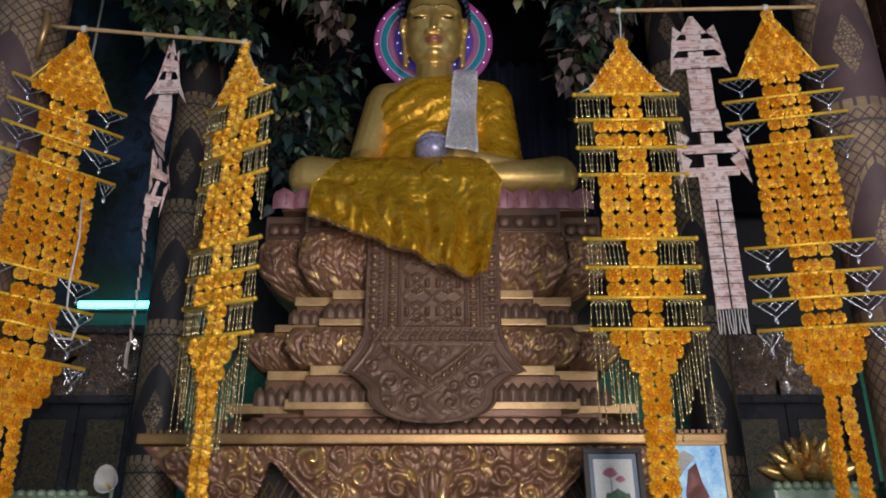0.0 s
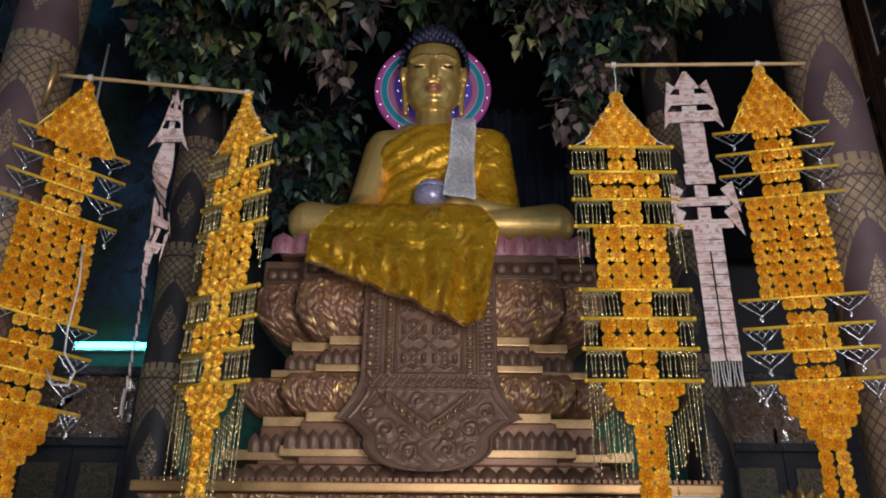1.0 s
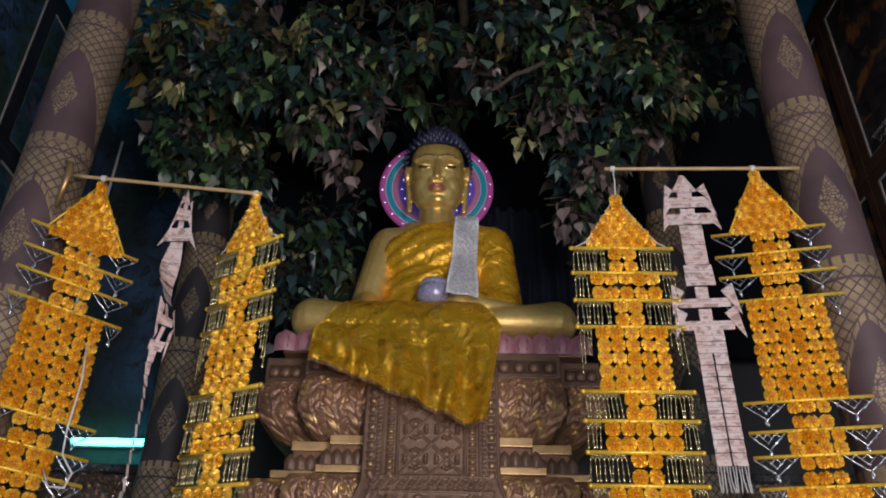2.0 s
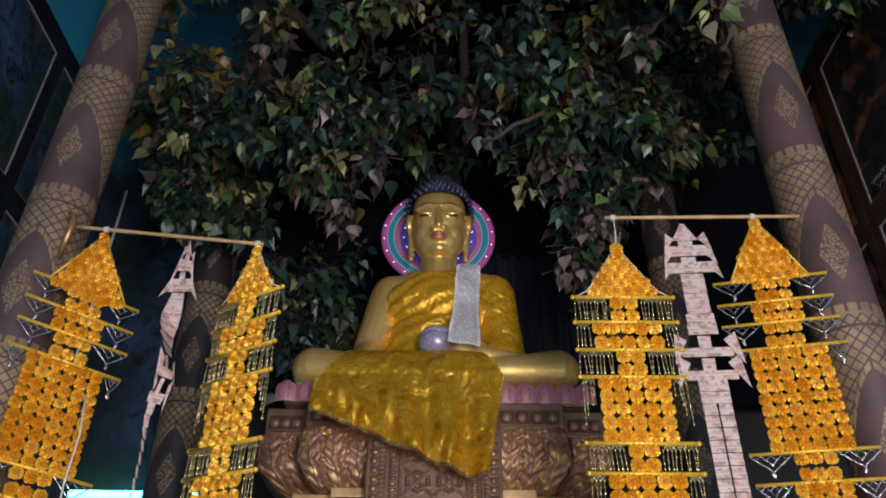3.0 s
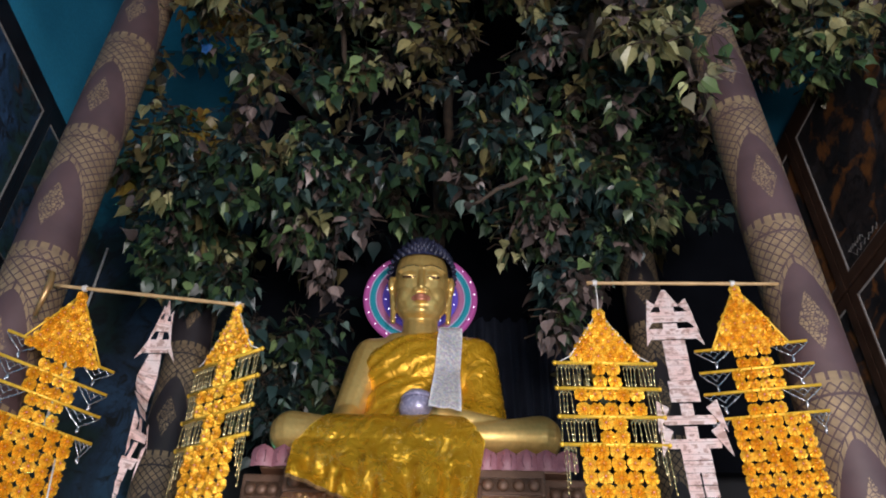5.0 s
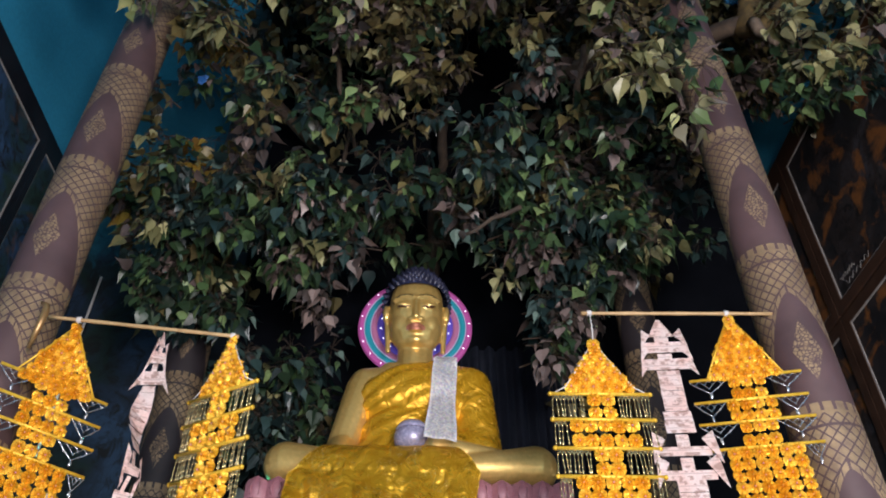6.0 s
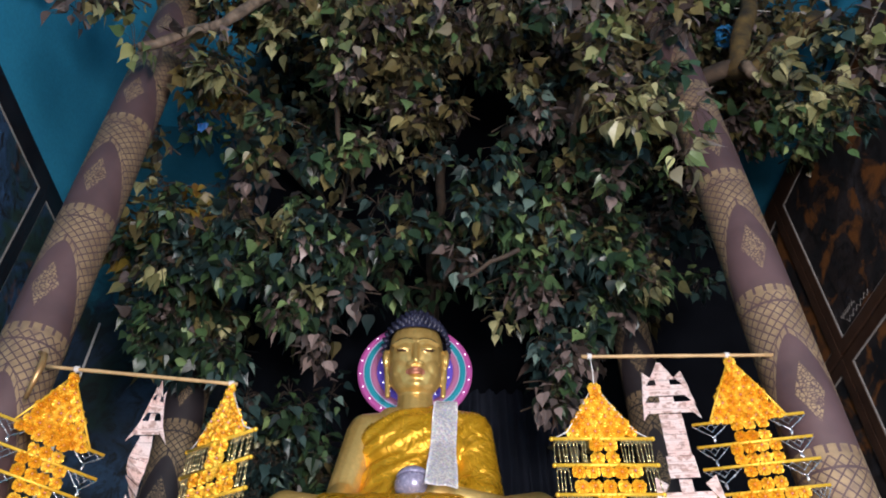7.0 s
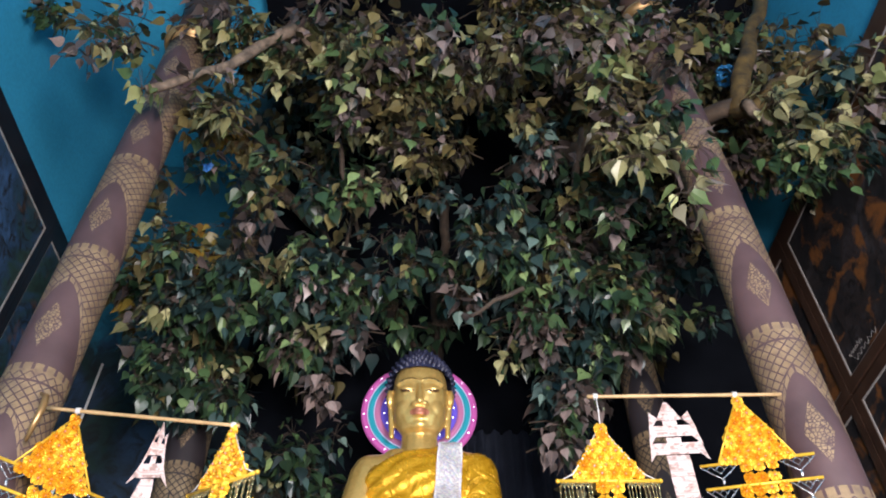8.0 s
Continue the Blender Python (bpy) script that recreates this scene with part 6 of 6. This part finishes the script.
made = 0
while made < 84:                                              # the crown's front, in boughs with gaps between them
    x, s = random.uniform(-2.6, 2.55), random.random() ** 0.85
    y, z = crown(s)
    y += random.gauss(0, 0.12) + 0.12 * x * x * 0.35
    z -= 0.1 * max(0, abs(x) - 1.2)
    if not kept(x, y, z) or noise.noise(Vector((x * 1.3, y * 0.9, z * 1.5 + 4.0))) < 0.2:
        continue
    clump(x, y, z, random.randint(3, 5), 0.15)
    made += 1
for i in range(115):                                           # the deep layers, mostly in the darker leaf cloths to stand in for shade
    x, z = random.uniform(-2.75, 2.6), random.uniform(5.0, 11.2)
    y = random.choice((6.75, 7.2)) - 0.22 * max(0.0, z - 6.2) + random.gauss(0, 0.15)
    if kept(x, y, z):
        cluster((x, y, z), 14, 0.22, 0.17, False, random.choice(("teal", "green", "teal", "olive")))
for i in range(60):                                             # low foliage between the columns, and the top of the crown
    cluster((random.uniform(-2.75, -1.9), random.uniform(5.6, 6.4), random.uniform(5.6, 7.4)), 10, 0.17, 0.145)
for i in range(22):
    clump(random.uniform(2.6, 4.1), random.uniform(5.2, 6.6), random.uniform(8.5, 10.8), 4, 0.2)
for i in range(60):
    clump(random.uniform(-2.0, 3.6), random.uniform(4.7, 6.2), random.uniform(9.0, 11.1), 4, 0.18)
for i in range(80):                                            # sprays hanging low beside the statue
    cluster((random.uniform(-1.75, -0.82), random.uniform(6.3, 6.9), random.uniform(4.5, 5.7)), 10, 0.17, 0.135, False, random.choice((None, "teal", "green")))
for x, y, z, n, w in ((1.74, 3.75, 6.2, 2, 0.14), (3.4, 4.05, 7.05, 7, 0.3), (3.9, 4.0, 7.7, 9, 0.3), (-2.4, 3.75, 7.2, 1, 0.2), (-2.85, 3.6, 7.45, 3, 0.2), (-3.4, 4.4, 9.4, 6, 0.4), (-1.9, 3.9, 7.3, 7, 0.22),
                      (1.3, 5.75, 5.7, 6, 0.2), (1.5, 3.9, 7.3, 6, 0.22), (-0.6, 3.9, 8.2, 12, 0.45), (0.4, 3.8, 8.3, 12, 0.45), (1.2, 3.7, 8.1, 13, 0.4), (2.2, 3.8, 8.2, 4, 0.3), (2.9, 4.2, 9.4, 11, 0.4),
                      (-1.4, 4.1, 8.5, 11, 0.4), (3.8, 4.3, 8.9, 10, 0.4), (-2.0, 4.0, 8.8, 8, 0.3), (3.2, 4.9, 8.9, 2, 0.3), (3.0, 5.4, 9.4, 9, 0.7), (3.7, 4.8, 9.9, 16, 0.6), (2.5, 5.2, 8.4, 4, 0.5), (2.3, 4.6, 9.6, 9, 0.5)):
    for i in range(n):
        q = (x + random.gauss(0, w * 0.6), y + random.gauss(0, 0.12), z + random.gauss(0, w * 0.7))
        cluster(q, random.randint(11, 15), 0.165, 0.15, random.random() < 0.3)
for x, y, z, n in ((0.9, 5.5, 7.1, 4), (1.2, 5.4, 7.0, 5), (1.62, 5.4, 6.9, 5), (2.05, 5.6, 7.1, 5), (2.4, 5.6, 7.4, 4), (1.05, 5.5, 6.45, 4), (1.3, 5.5, 6.3, 5), (1.5, 5.5, 6.6, 4),
                   (1.2, 5.6, 5.85, 4), (1.3, 5.6, 5.55, 3), (1.05, 5.6, 6.05, 3), (2.5, 5.7, 6.9, 3), (-3.3, 6.2, 7.3, 3), (-3.0, 6.1, 7.0, 4), (-2.6, 6.1, 7.2, 4), (-2.6, 6.1, 6.6, 4), (-2.2, 6.1, 6.1, 3), (-1.85, 6.1, 5.7, 3)):
    for i in range(n):                                          # boughs low on either side
        cluster((x + random.gauss(0, 0.16), y + random.gauss(0, 0.12), z + random.gauss(0, 0.13)), random.randint(12, 17), 0.17, 0.145)
for x, y, z, n in ((-3.3, 6.9, 8.0, 18), (-3.08, 6.2, 7.35, 9), (-2.6, 5.8, 7.0, 6), (-2.5, 5.8, 9.6, 14), (-2.3, 5.7, 7.3, 6)):
    for i in range(n):
        cluster((x + random.gauss(0, 0.14), y + random.gauss(0, 0.1), z + random.gauss(0, 0.2)), 10, 0.19, 0.17, False, "yellow")
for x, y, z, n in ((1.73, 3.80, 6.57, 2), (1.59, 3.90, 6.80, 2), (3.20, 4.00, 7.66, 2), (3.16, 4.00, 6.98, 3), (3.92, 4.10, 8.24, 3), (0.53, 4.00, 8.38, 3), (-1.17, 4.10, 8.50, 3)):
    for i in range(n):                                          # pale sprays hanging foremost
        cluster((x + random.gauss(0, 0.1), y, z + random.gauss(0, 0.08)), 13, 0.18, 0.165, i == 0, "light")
for i in range(22):
    clump(random.uniform(3.2, 4.05), random.uniform(4.9, 6.0), random.uniform(8.4, 10.6), 4, 0.18, 0.0, random.choice(("olive", "green", "mauve")))
BOUGHS = ((1.16, 5.5, 5.39), (1.03, 5.6, 5.14), (0.93, 5.2, 5.99), (1.52, 5.0, 6.07), (1.84, 5.0, 6.01), (-1.71, 5.2, 5.89), (-1.26, 5.2, 6.03), (-2.2, 4.9, 6.44), (-1.58, 4.7, 6.94), (-1.14, 4.9, 6.6), (-0.51, 4.9, 6.75), (-0.78, 5.4, 6.15),
          (-1.14, 5.5, 5.9), (-0.97, 5.8, 5.83), (-1.83, 5.9, 5.7), (-2.39, 5.8, 6.13), (-1.68, 6.2, 5.36), (-1.27, 6.3, 5.19), (0.64, 4.6, 6.78), (1.41, 4.6, 6.51), (0.35, 4.7, 6.47), (0.32, 5.2, 6.3), (0.02, 4.8, 7.01), (-0.47, 4.7, 7.1), (-0.25, 5.3, 6.6), (0.12, 5.4, 6.75), (-0.42, 5.1, 6.35), (0.3, 4.9, 6.85))
CROWN = ((-4.1, 4.2, 9.28), (-3.31, 4.2, 8.95), (-2.09, 4.2, 7.38), (-1.83, 3.9, 8.67), (-0.62, 4.3, 8.43), (0.16, 4.3, 8.35), (1.17, 4.0, 8.73), (2.15, 3.9, 8.93), (1.46, 3.9, 6.87),
         (1.99, 4.0, 7.28), (0.84, 4.4, 7.65), (3.47, 4.2, 7.09), (3.07, 4.2, 6.93), (3.31, 4.3, 8.04), (-0.16, 4.5, 7.5), (-0.65, 4.6, 7.04), (-1.36, 4.5, 7.22))
SIDES = ((-2.55, 5.0, 7.49), (-2.36, 5.0, 7.84), (-2.66, 5.4, 7.36), (-1.99, 4.9, 8.09), (-1.83, 5.0, 7.42), (-2.44, 5.6, 7.17), (-2.18, 4.75, 8.5), (0.56, 5.6, 6.42), (0.72, 5.6, 5.98), (0.98, 5.4, 5.91), (0.85, 5.3, 6.14),
         (1.12, 5.6, 5.59), (1.1, 5.6, 5.3), (2.58, 6.0, 7.41), (2.7, 6.2, 6.95), (-0.36, 5.9, 6.55), (-0.66, 5.8, 6.3), (0.07, 5.4, 6.95), (1.16, 5.0, 6.61))
for group in (BOUGHS, CROWN, SIDES):
    for x, y, z in group:                                      # full rosettes at the ends of the boughs
        for i in range(3 if group is CROWN else 2):
            cluster((x + random.gauss(0, 0.07), y + random.gauss(0, 0.07), z + random.gauss(0, 0.07)), random.randint(14, 19), 0.16, 0.142, i == 0 and group is CROWN, None if i else random.choice(("light", "green", "mauve", "olive") if z > 7.0 else ("green", "green", "teal", "mauve")))
M_leaf["yellow"] = M_leaf_yellow
for key, words in (("olive", "olive and yellow green cloth leaves"), ("light", "pale yellow green cloth leaves"), ("green", "fresh green cloth leaves"), ("teal", "dark blue green cloth leaves"), ("mauve", "faded grey mauve cloth leaves"), ("yellow", "ochre yellow cloth leaves")):
    data = bpy.data.meshes.new("foliage")
    data.from_pydata(sets[key][0], [], sets[key][1])
    data.materials.append(M_leaf[key])
    foliage = new("foliage", data)
    foliage.parent = tree
    tagged(foliage, words, kind="stuff")
tagged(part("twig", twigs, M_bark, tree, "thin brown leaf stalks"), kind="stuff")
singles = []
for verts, faces in SHAPES:
    d = bpy.data.meshes.new("leaf")
    d.from_pydata([tuple(v) for v in verts], [], faces)
    d.materials.append(M_leaf_one)
    singles.append(d)
for k, m in near:
    share("leaf", singles[k], tree, m)

# ---- offerings before the base ----
stand = empty("offering_table", pose(0, 4.85, 0), "plain dark wooden offering table before the base", "table")
part("tabletop", boxed(-2.6, 2.35, -0.28, 0.3, 1.5, 1.56, bevel=0.01), M_wood, stand, smooth=False)
for x in (-2.5, 2.25):
    for y in (-0.22, 0.24):
        part("leg", boxed(x - 0.04, x + 0.04, y - 0.04, y + 0.04, 0, 1.5, bevel=0.006), M_wood, stand, smooth=False)


def picture_frame(x, w, top, mat, label, mount):
    h = top - 1.56
    ob = empty("picture_frame", pose(x, 4.95, 1.56, -4, 0, 0), label, "picture")
    b = 0.03 if mount else 0.024
    for n, d in (("rail", (-w / 2, w / 2, h - b, h)), ("rail", (-w / 2, w / 2, 0, b)), ("stile", (-w / 2, -w / 2 + b, b, h - b)), ("stile", (w / 2 - b, w / 2, b, h - b))):
        part(n, boxed(d[0], d[1], -0.022, 0.012, d[2], d[3], bevel=0.004), mat, ob, smooth=False)
    part("backing", boxed(-w / 2 + b, w / 2 - b, 0.0, 0.01, b, h - b), M_mount if mount else M_bluepic, ob, "grey blue mount" if mount else "bright blue print", False)
    return ob, h


M_mount = simple("grey_blue_mount", (0.12, 0.16, 0.2), (0.17, 0.21, 0.26), 6, 0.6)
M_bluepic = simple("blue_print", (0.02, 0.26, 0.7), (0.6, 0.88, 0.97), 9, 0.3, 0, 0.0)
M_redpic = simple("maroon_print", (0.16, 0.03, 0.03), (0.3, 0.09, 0.06), 14, 0.4, 0, 0.0)
M_rosepic = simple("rose_print", (0.6, 0.14, 0.24), (0.75, 0.35, 0.4), 40, 0.5, 0, 0.0)
M_leafpic = simple("leaf_print", (0.08, 0.2, 0.1), (0.2, 0.32, 0.2), 30, 0.5, 0, 0.0)
pic, h = picture_frame(0.92, 0.335, 2.09, M_dark, "black framed print of a pink lotus flower", True)
part("print", boxed(-0.11, 0.11, -0.004, 0.0, 0.12, h - 0.06), M_white, pic, "white paper print", False)


def flat(points, y):
    bm = bmesh.new()
    f = bm.faces.new([bm.verts.new((x, y, z)) for x, z in points])
    bmesh.ops.solidify(bm, geom=[f], thickness=0.001)
    return bm


for cx, cz, r in ((-0.02, h - 0.15, 0.05), (0.035, h - 0.18, 0.032)):
    for k in range(7):
        a = radians(-75 + k * 25)
        part("painted_petal", flat([(cx, cz - r * 0.3), (cx + r * math.sin(a - 0.25) * 0.7, cz + r * math.cos(a - 0.25) * 0.7), (cx + r * math.sin(a), cz + r * math.cos(a)), (cx + r * math.sin(a + 0.25) * 0.7, cz + r * math.cos(a + 0.25) * 0.7)], -0.0055 - 0.0006 * k), M_rosepic, pic, smooth=False)
part("painted_leaf", flat([(0.015 + 0.07 * math.cos(a * math.tau / 16), h - 0.27 + 0.04 * math.sin(a * math.tau / 16) + 0.01 * math.sin(a * 2)) for a in range(16)], -0.0055), M_leafpic, pic, smooth=False)
part("painted_stem", flat([(-0.022, h - 0.17), (-0.012, h - 0.38), (-0.007, h - 0.38), (-0.016, h - 0.17)], -0.005), M_leafpic, pic, smooth=False)
pic, h = picture_frame(1.415, 0.31, 2.13, M_edge, "gold framed bright blue print with a maroon shape", False)
part("painted_shape", flat([(-0.06, h - 0.5), (-0.1, h - 0.3), (-0.07, h - 0.16), (-0.02, h - 0.12), (0.0, h - 0.22), (0.03, h - 0.3), (0.02, h - 0.52)], -0.003), M_redpic, pic, "maroon painted shape", False)
part("painted_shape", flat([(-0.13, h - 0.08), (-0.08, h - 0.05), (-0.02, h - 0.09), (-0.06, h - 0.13), (-0.12, h - 0.2)], -0.0035), M_white, pic, "pale painted cloud", False)


def petal_solid(bm, base, tip, width):
    base, tip = Vector(base), Vector(tip)
    n = 8
    tube(bm, [base.lerp(tip, i / n) for i in range(n + 1)], [max(0.002, width * math.sin(math.pi * (0.12 + 0.86 * i / n)) ** 0.9) for i in range(n + 1)], 8)


tray = empty("offering_block", pose(1.98, 4.85, 1.56), "pale green carved stone block on the offering table", "block")
part("block_body", boxed(-0.3, 0.3, -0.2, 0.2, 0.0, 0.3, bevel=0.02), M_jade, tray, smooth=False)
bm = bmesh.new()
for i in range(12):
    blob(bm, (-0.28 + i * 0.051, -0.2, 0.3), (0.026, 0.03, 0.024), None, 10, 7)
part("beaded_rim", bm, M_jade, tray)
lotus = empty("golden_lotus", pose(1.96, 4.83, 1.88), "gilded lotus of many pointed petals on the green block", "ornament")
first = None
for ring, (count, tilt, length) in enumerate(((10, 76, 1.12), (10, 58, 1.05), (8, 38, 0.95), (5, 18, 0.88), (1, 0, 0.9))):
    for k in range(count):
        m = pose(0, 0, 0.02 + ring * 0.008, 0, 0, k * 360 / count + ring * 13) @ pose(0, 0, 0, 0, tilt, 0) @ Matrix.Scale(length, 4)
        if first is None:
            bm = bmesh.new()
            petal_solid(bm, (0, 0, 0.03), (0, 0, 0.25), 0.042)
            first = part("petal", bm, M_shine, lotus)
            first.matrix_basis = m
        else:
            share("petal", first.data, lotus, m)
tray2 = empty("offering_tray", pose(-2.22, 4.85, 1.56), "grey green beaded tray on the offering table", "tray")
part("tray_body", boxed(-0.3, 0.32, -0.2, 0.2, 0.0, 0.26, bevel=0.02), M_jade, tray2, smooth=False)
bm = bmesh.new()
for i in range(12):
    blob(bm, (-0.28 + i * 0.053, -0.2, 0.265), (0.027, 0.03, 0.022), None, 10, 7)
part("beaded_rim", bm, M_jade, tray2)
lily = empty("calla_lily", pose(-1.87, 4.9, 1.56), "white artificial calla lily on a green stem", "flower")
bm = bmesh.new()
tube(bm, [(0, 0, 0), (0.006, 0, 0.15), (0, 0, 0.31)], 0.01, 8)
part("stem", bm, M_leafpic, lily)
bm = bmesh.new()
rows = []
for j in range(10):
    f = j / 9
    r = 0.014 + 0.062 * f ** 1.5
    rows.append([bm.verts.new((r * math.cos(k * math.tau / 20) * 1.0, r * math.sin(k * math.tau / 20) - 0.01 * f, 0.29 + 0.13 * f + 0.05 * f * max(0.0, math.sin(k * math.tau / 20)) + (0.02 if j == 9 else 0) * math.sin(k * math.tau / 20))) for k in range(20)])
for a, b in zip(rows, rows[1:]):
    for k in range(20):
        bm.faces.new((a[k], a[(k + 1) % 20], b[(k + 1) % 20], b[k]))
bmesh.ops.solidify(bm, geom=bm.faces[:], thickness=0.003)
bloom = part("bloom", bm, M_white, lily, "white funnel shaped bloom")
bloom.matrix_basis = pose(0, 0, 0.3, 62, 0, 0) @ Matrix.Scale(0.85, 4) @ pose(0, 0, -0.3)
bm = bmesh.new()
tube(bm, [(0, -0.005, 0.32), (0, -0.01, 0.4)], [0.008, 0.005], 8)
part("spadix", bm, M_bar, lily, "yellow spadix").matrix_basis = pose(0, 0, 0.3, 62, 0, 0) @ Matrix.Scale(0.85, 4) @ pose(0, 0, -0.3)

# ---- dark hangings behind the statue, and small marks ----
bm = bmesh.new()
rows = []
for j in range(9):
    rows.append([bm.verts.new((0.25 + 1.25 * i / 60, 7.05 + 0.05 * math.sin(i * 0.9 + 0.15 * math.sin(j)) + 0.02 * math.sin(i * 2.3), 3.6 + 2.5 * j / 8)) for i in range(61)])
for a, b in zip(rows, rows[1:]):
    for k in range(60):
        bm.faces.new((a[k], a[k + 1], b[k + 1], b[k]))
bmesh.ops.solidify(bm, geom=bm.faces[:], thickness=0.01)
tagged(mesh_object("curtain", bm, M_navy), "dark navy curtain hanging in folds behind the statue", "curtain")
bm = bmesh.new()
tube(bm, [(-1.97, 4.2, 3.3), (-1.92, 4.15, 3.06), (-1.93, 4.15, 2.81), (-1.92, 4.15, 2.68), (-1.85, 4.15, 2.59), (-1.87, 4.15, 2.52), (-1.96, 4.17, 2.53), (-2.02, 4.2, 2.62)], 0.005, 6)
tagged(mesh_object("loose_cord", bm, M_string), "loose white cord looped beside a flower banner", "cord")
bm = bmesh.new()
for row, (y0, y1, z) in enumerate(((6.42, 6.12, 6.62), (6.36, 5.86, 6.53))):
    tube(bm, [(WR - 0.034, y0 + (y1 - y0) * k / 30, z + 0.035 * math.sin(k * 1.25 + row) * (0.4 + 0.6 * abs(math.sin(k * 0.37 + row)))) for k in range(31)], 0.0026, 4)
tagged(mesh_object("painted_mark", bm, M_line_paint), "pale painted strokes on a dark wall panel", "mark")
random.seed(5)
bm = bmesh.new()
c = Vector((3.1, 4.55, 8.91))
for k in range(34):                                             # short loops of tinsel wound into a ball
    d = Vector((random.gauss(0, 1), random.gauss(0, 1), random.gauss(0, 1))).normalized()
    side = d.orthogonal().normalized()
    other = d.cross(side)
    a = random.uniform(0, math.tau)
    tube(bm, [c + d * 0.11 * (0.9 + 0.1 * math.sin(q * 2.0 + k)) + (side * math.cos(a + q * 1.1) + other * math.sin(a + q * 1.1)) * 0.014 * q for q in range(6)], 0.009, 5)
tagged(mesh_object("tinsel_ball", bm, simple("blue_tinsel", (0.01, 0.09, 0.24), (0.03, 0.22, 0.45), 30, 0.35, 0.3)), "ball of wound blue tinsel caught in the tree", "ornament")
bm = bmesh.new()
tube(bm, [(3.18 + 0.84 * k / 8, 4.4, 9.24 - 0.07 * k / 8 - 0.03 * math.sin(math.pi * k / 8)) for k in range(9)], 0.004, 5)
tagged(mesh_object("wire", bm, M_string), "thin grey wire strung between the branches", "wire")
bm = bmesh.new()
rows = [[bm.verts.new((-2.11 + 0.035 * (i - 1.5) * (1 - 0.12 * j), 4.7 + 0.012 * math.sin(i * 2.1 + j), 7.46 - 0.03 * j)) for i in range(4)] for j in range(5)]
for a, b in zip(rows, rows[1:]):
    for k in range(3):
        bm.faces.new((a[k], b[k], b[k + 1], a[k + 1]))
bmesh.ops.solidify(bm, geom=bm.faces[:], thickness=0.003)
tagged(mesh_object("ribbon_scrap", bm, simple("bright_blue_ribbon", (0.02, 0.12, 0.4), (0.05, 0.22, 0.6), 20, 0.5)), "scrap of bright blue ribbon tied to a twig", "ribbon")


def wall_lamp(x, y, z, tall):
    """A short lit tube on a back plate, upright on a side wall; unseen, added for the glass over the doors to mirror.
    """
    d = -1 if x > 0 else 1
    ob = empty("wall_lamp", pose(x, y, z), "unseen short upright lit tube lamp, added for the glare in the door glass", "lamp", "side wall lamps")
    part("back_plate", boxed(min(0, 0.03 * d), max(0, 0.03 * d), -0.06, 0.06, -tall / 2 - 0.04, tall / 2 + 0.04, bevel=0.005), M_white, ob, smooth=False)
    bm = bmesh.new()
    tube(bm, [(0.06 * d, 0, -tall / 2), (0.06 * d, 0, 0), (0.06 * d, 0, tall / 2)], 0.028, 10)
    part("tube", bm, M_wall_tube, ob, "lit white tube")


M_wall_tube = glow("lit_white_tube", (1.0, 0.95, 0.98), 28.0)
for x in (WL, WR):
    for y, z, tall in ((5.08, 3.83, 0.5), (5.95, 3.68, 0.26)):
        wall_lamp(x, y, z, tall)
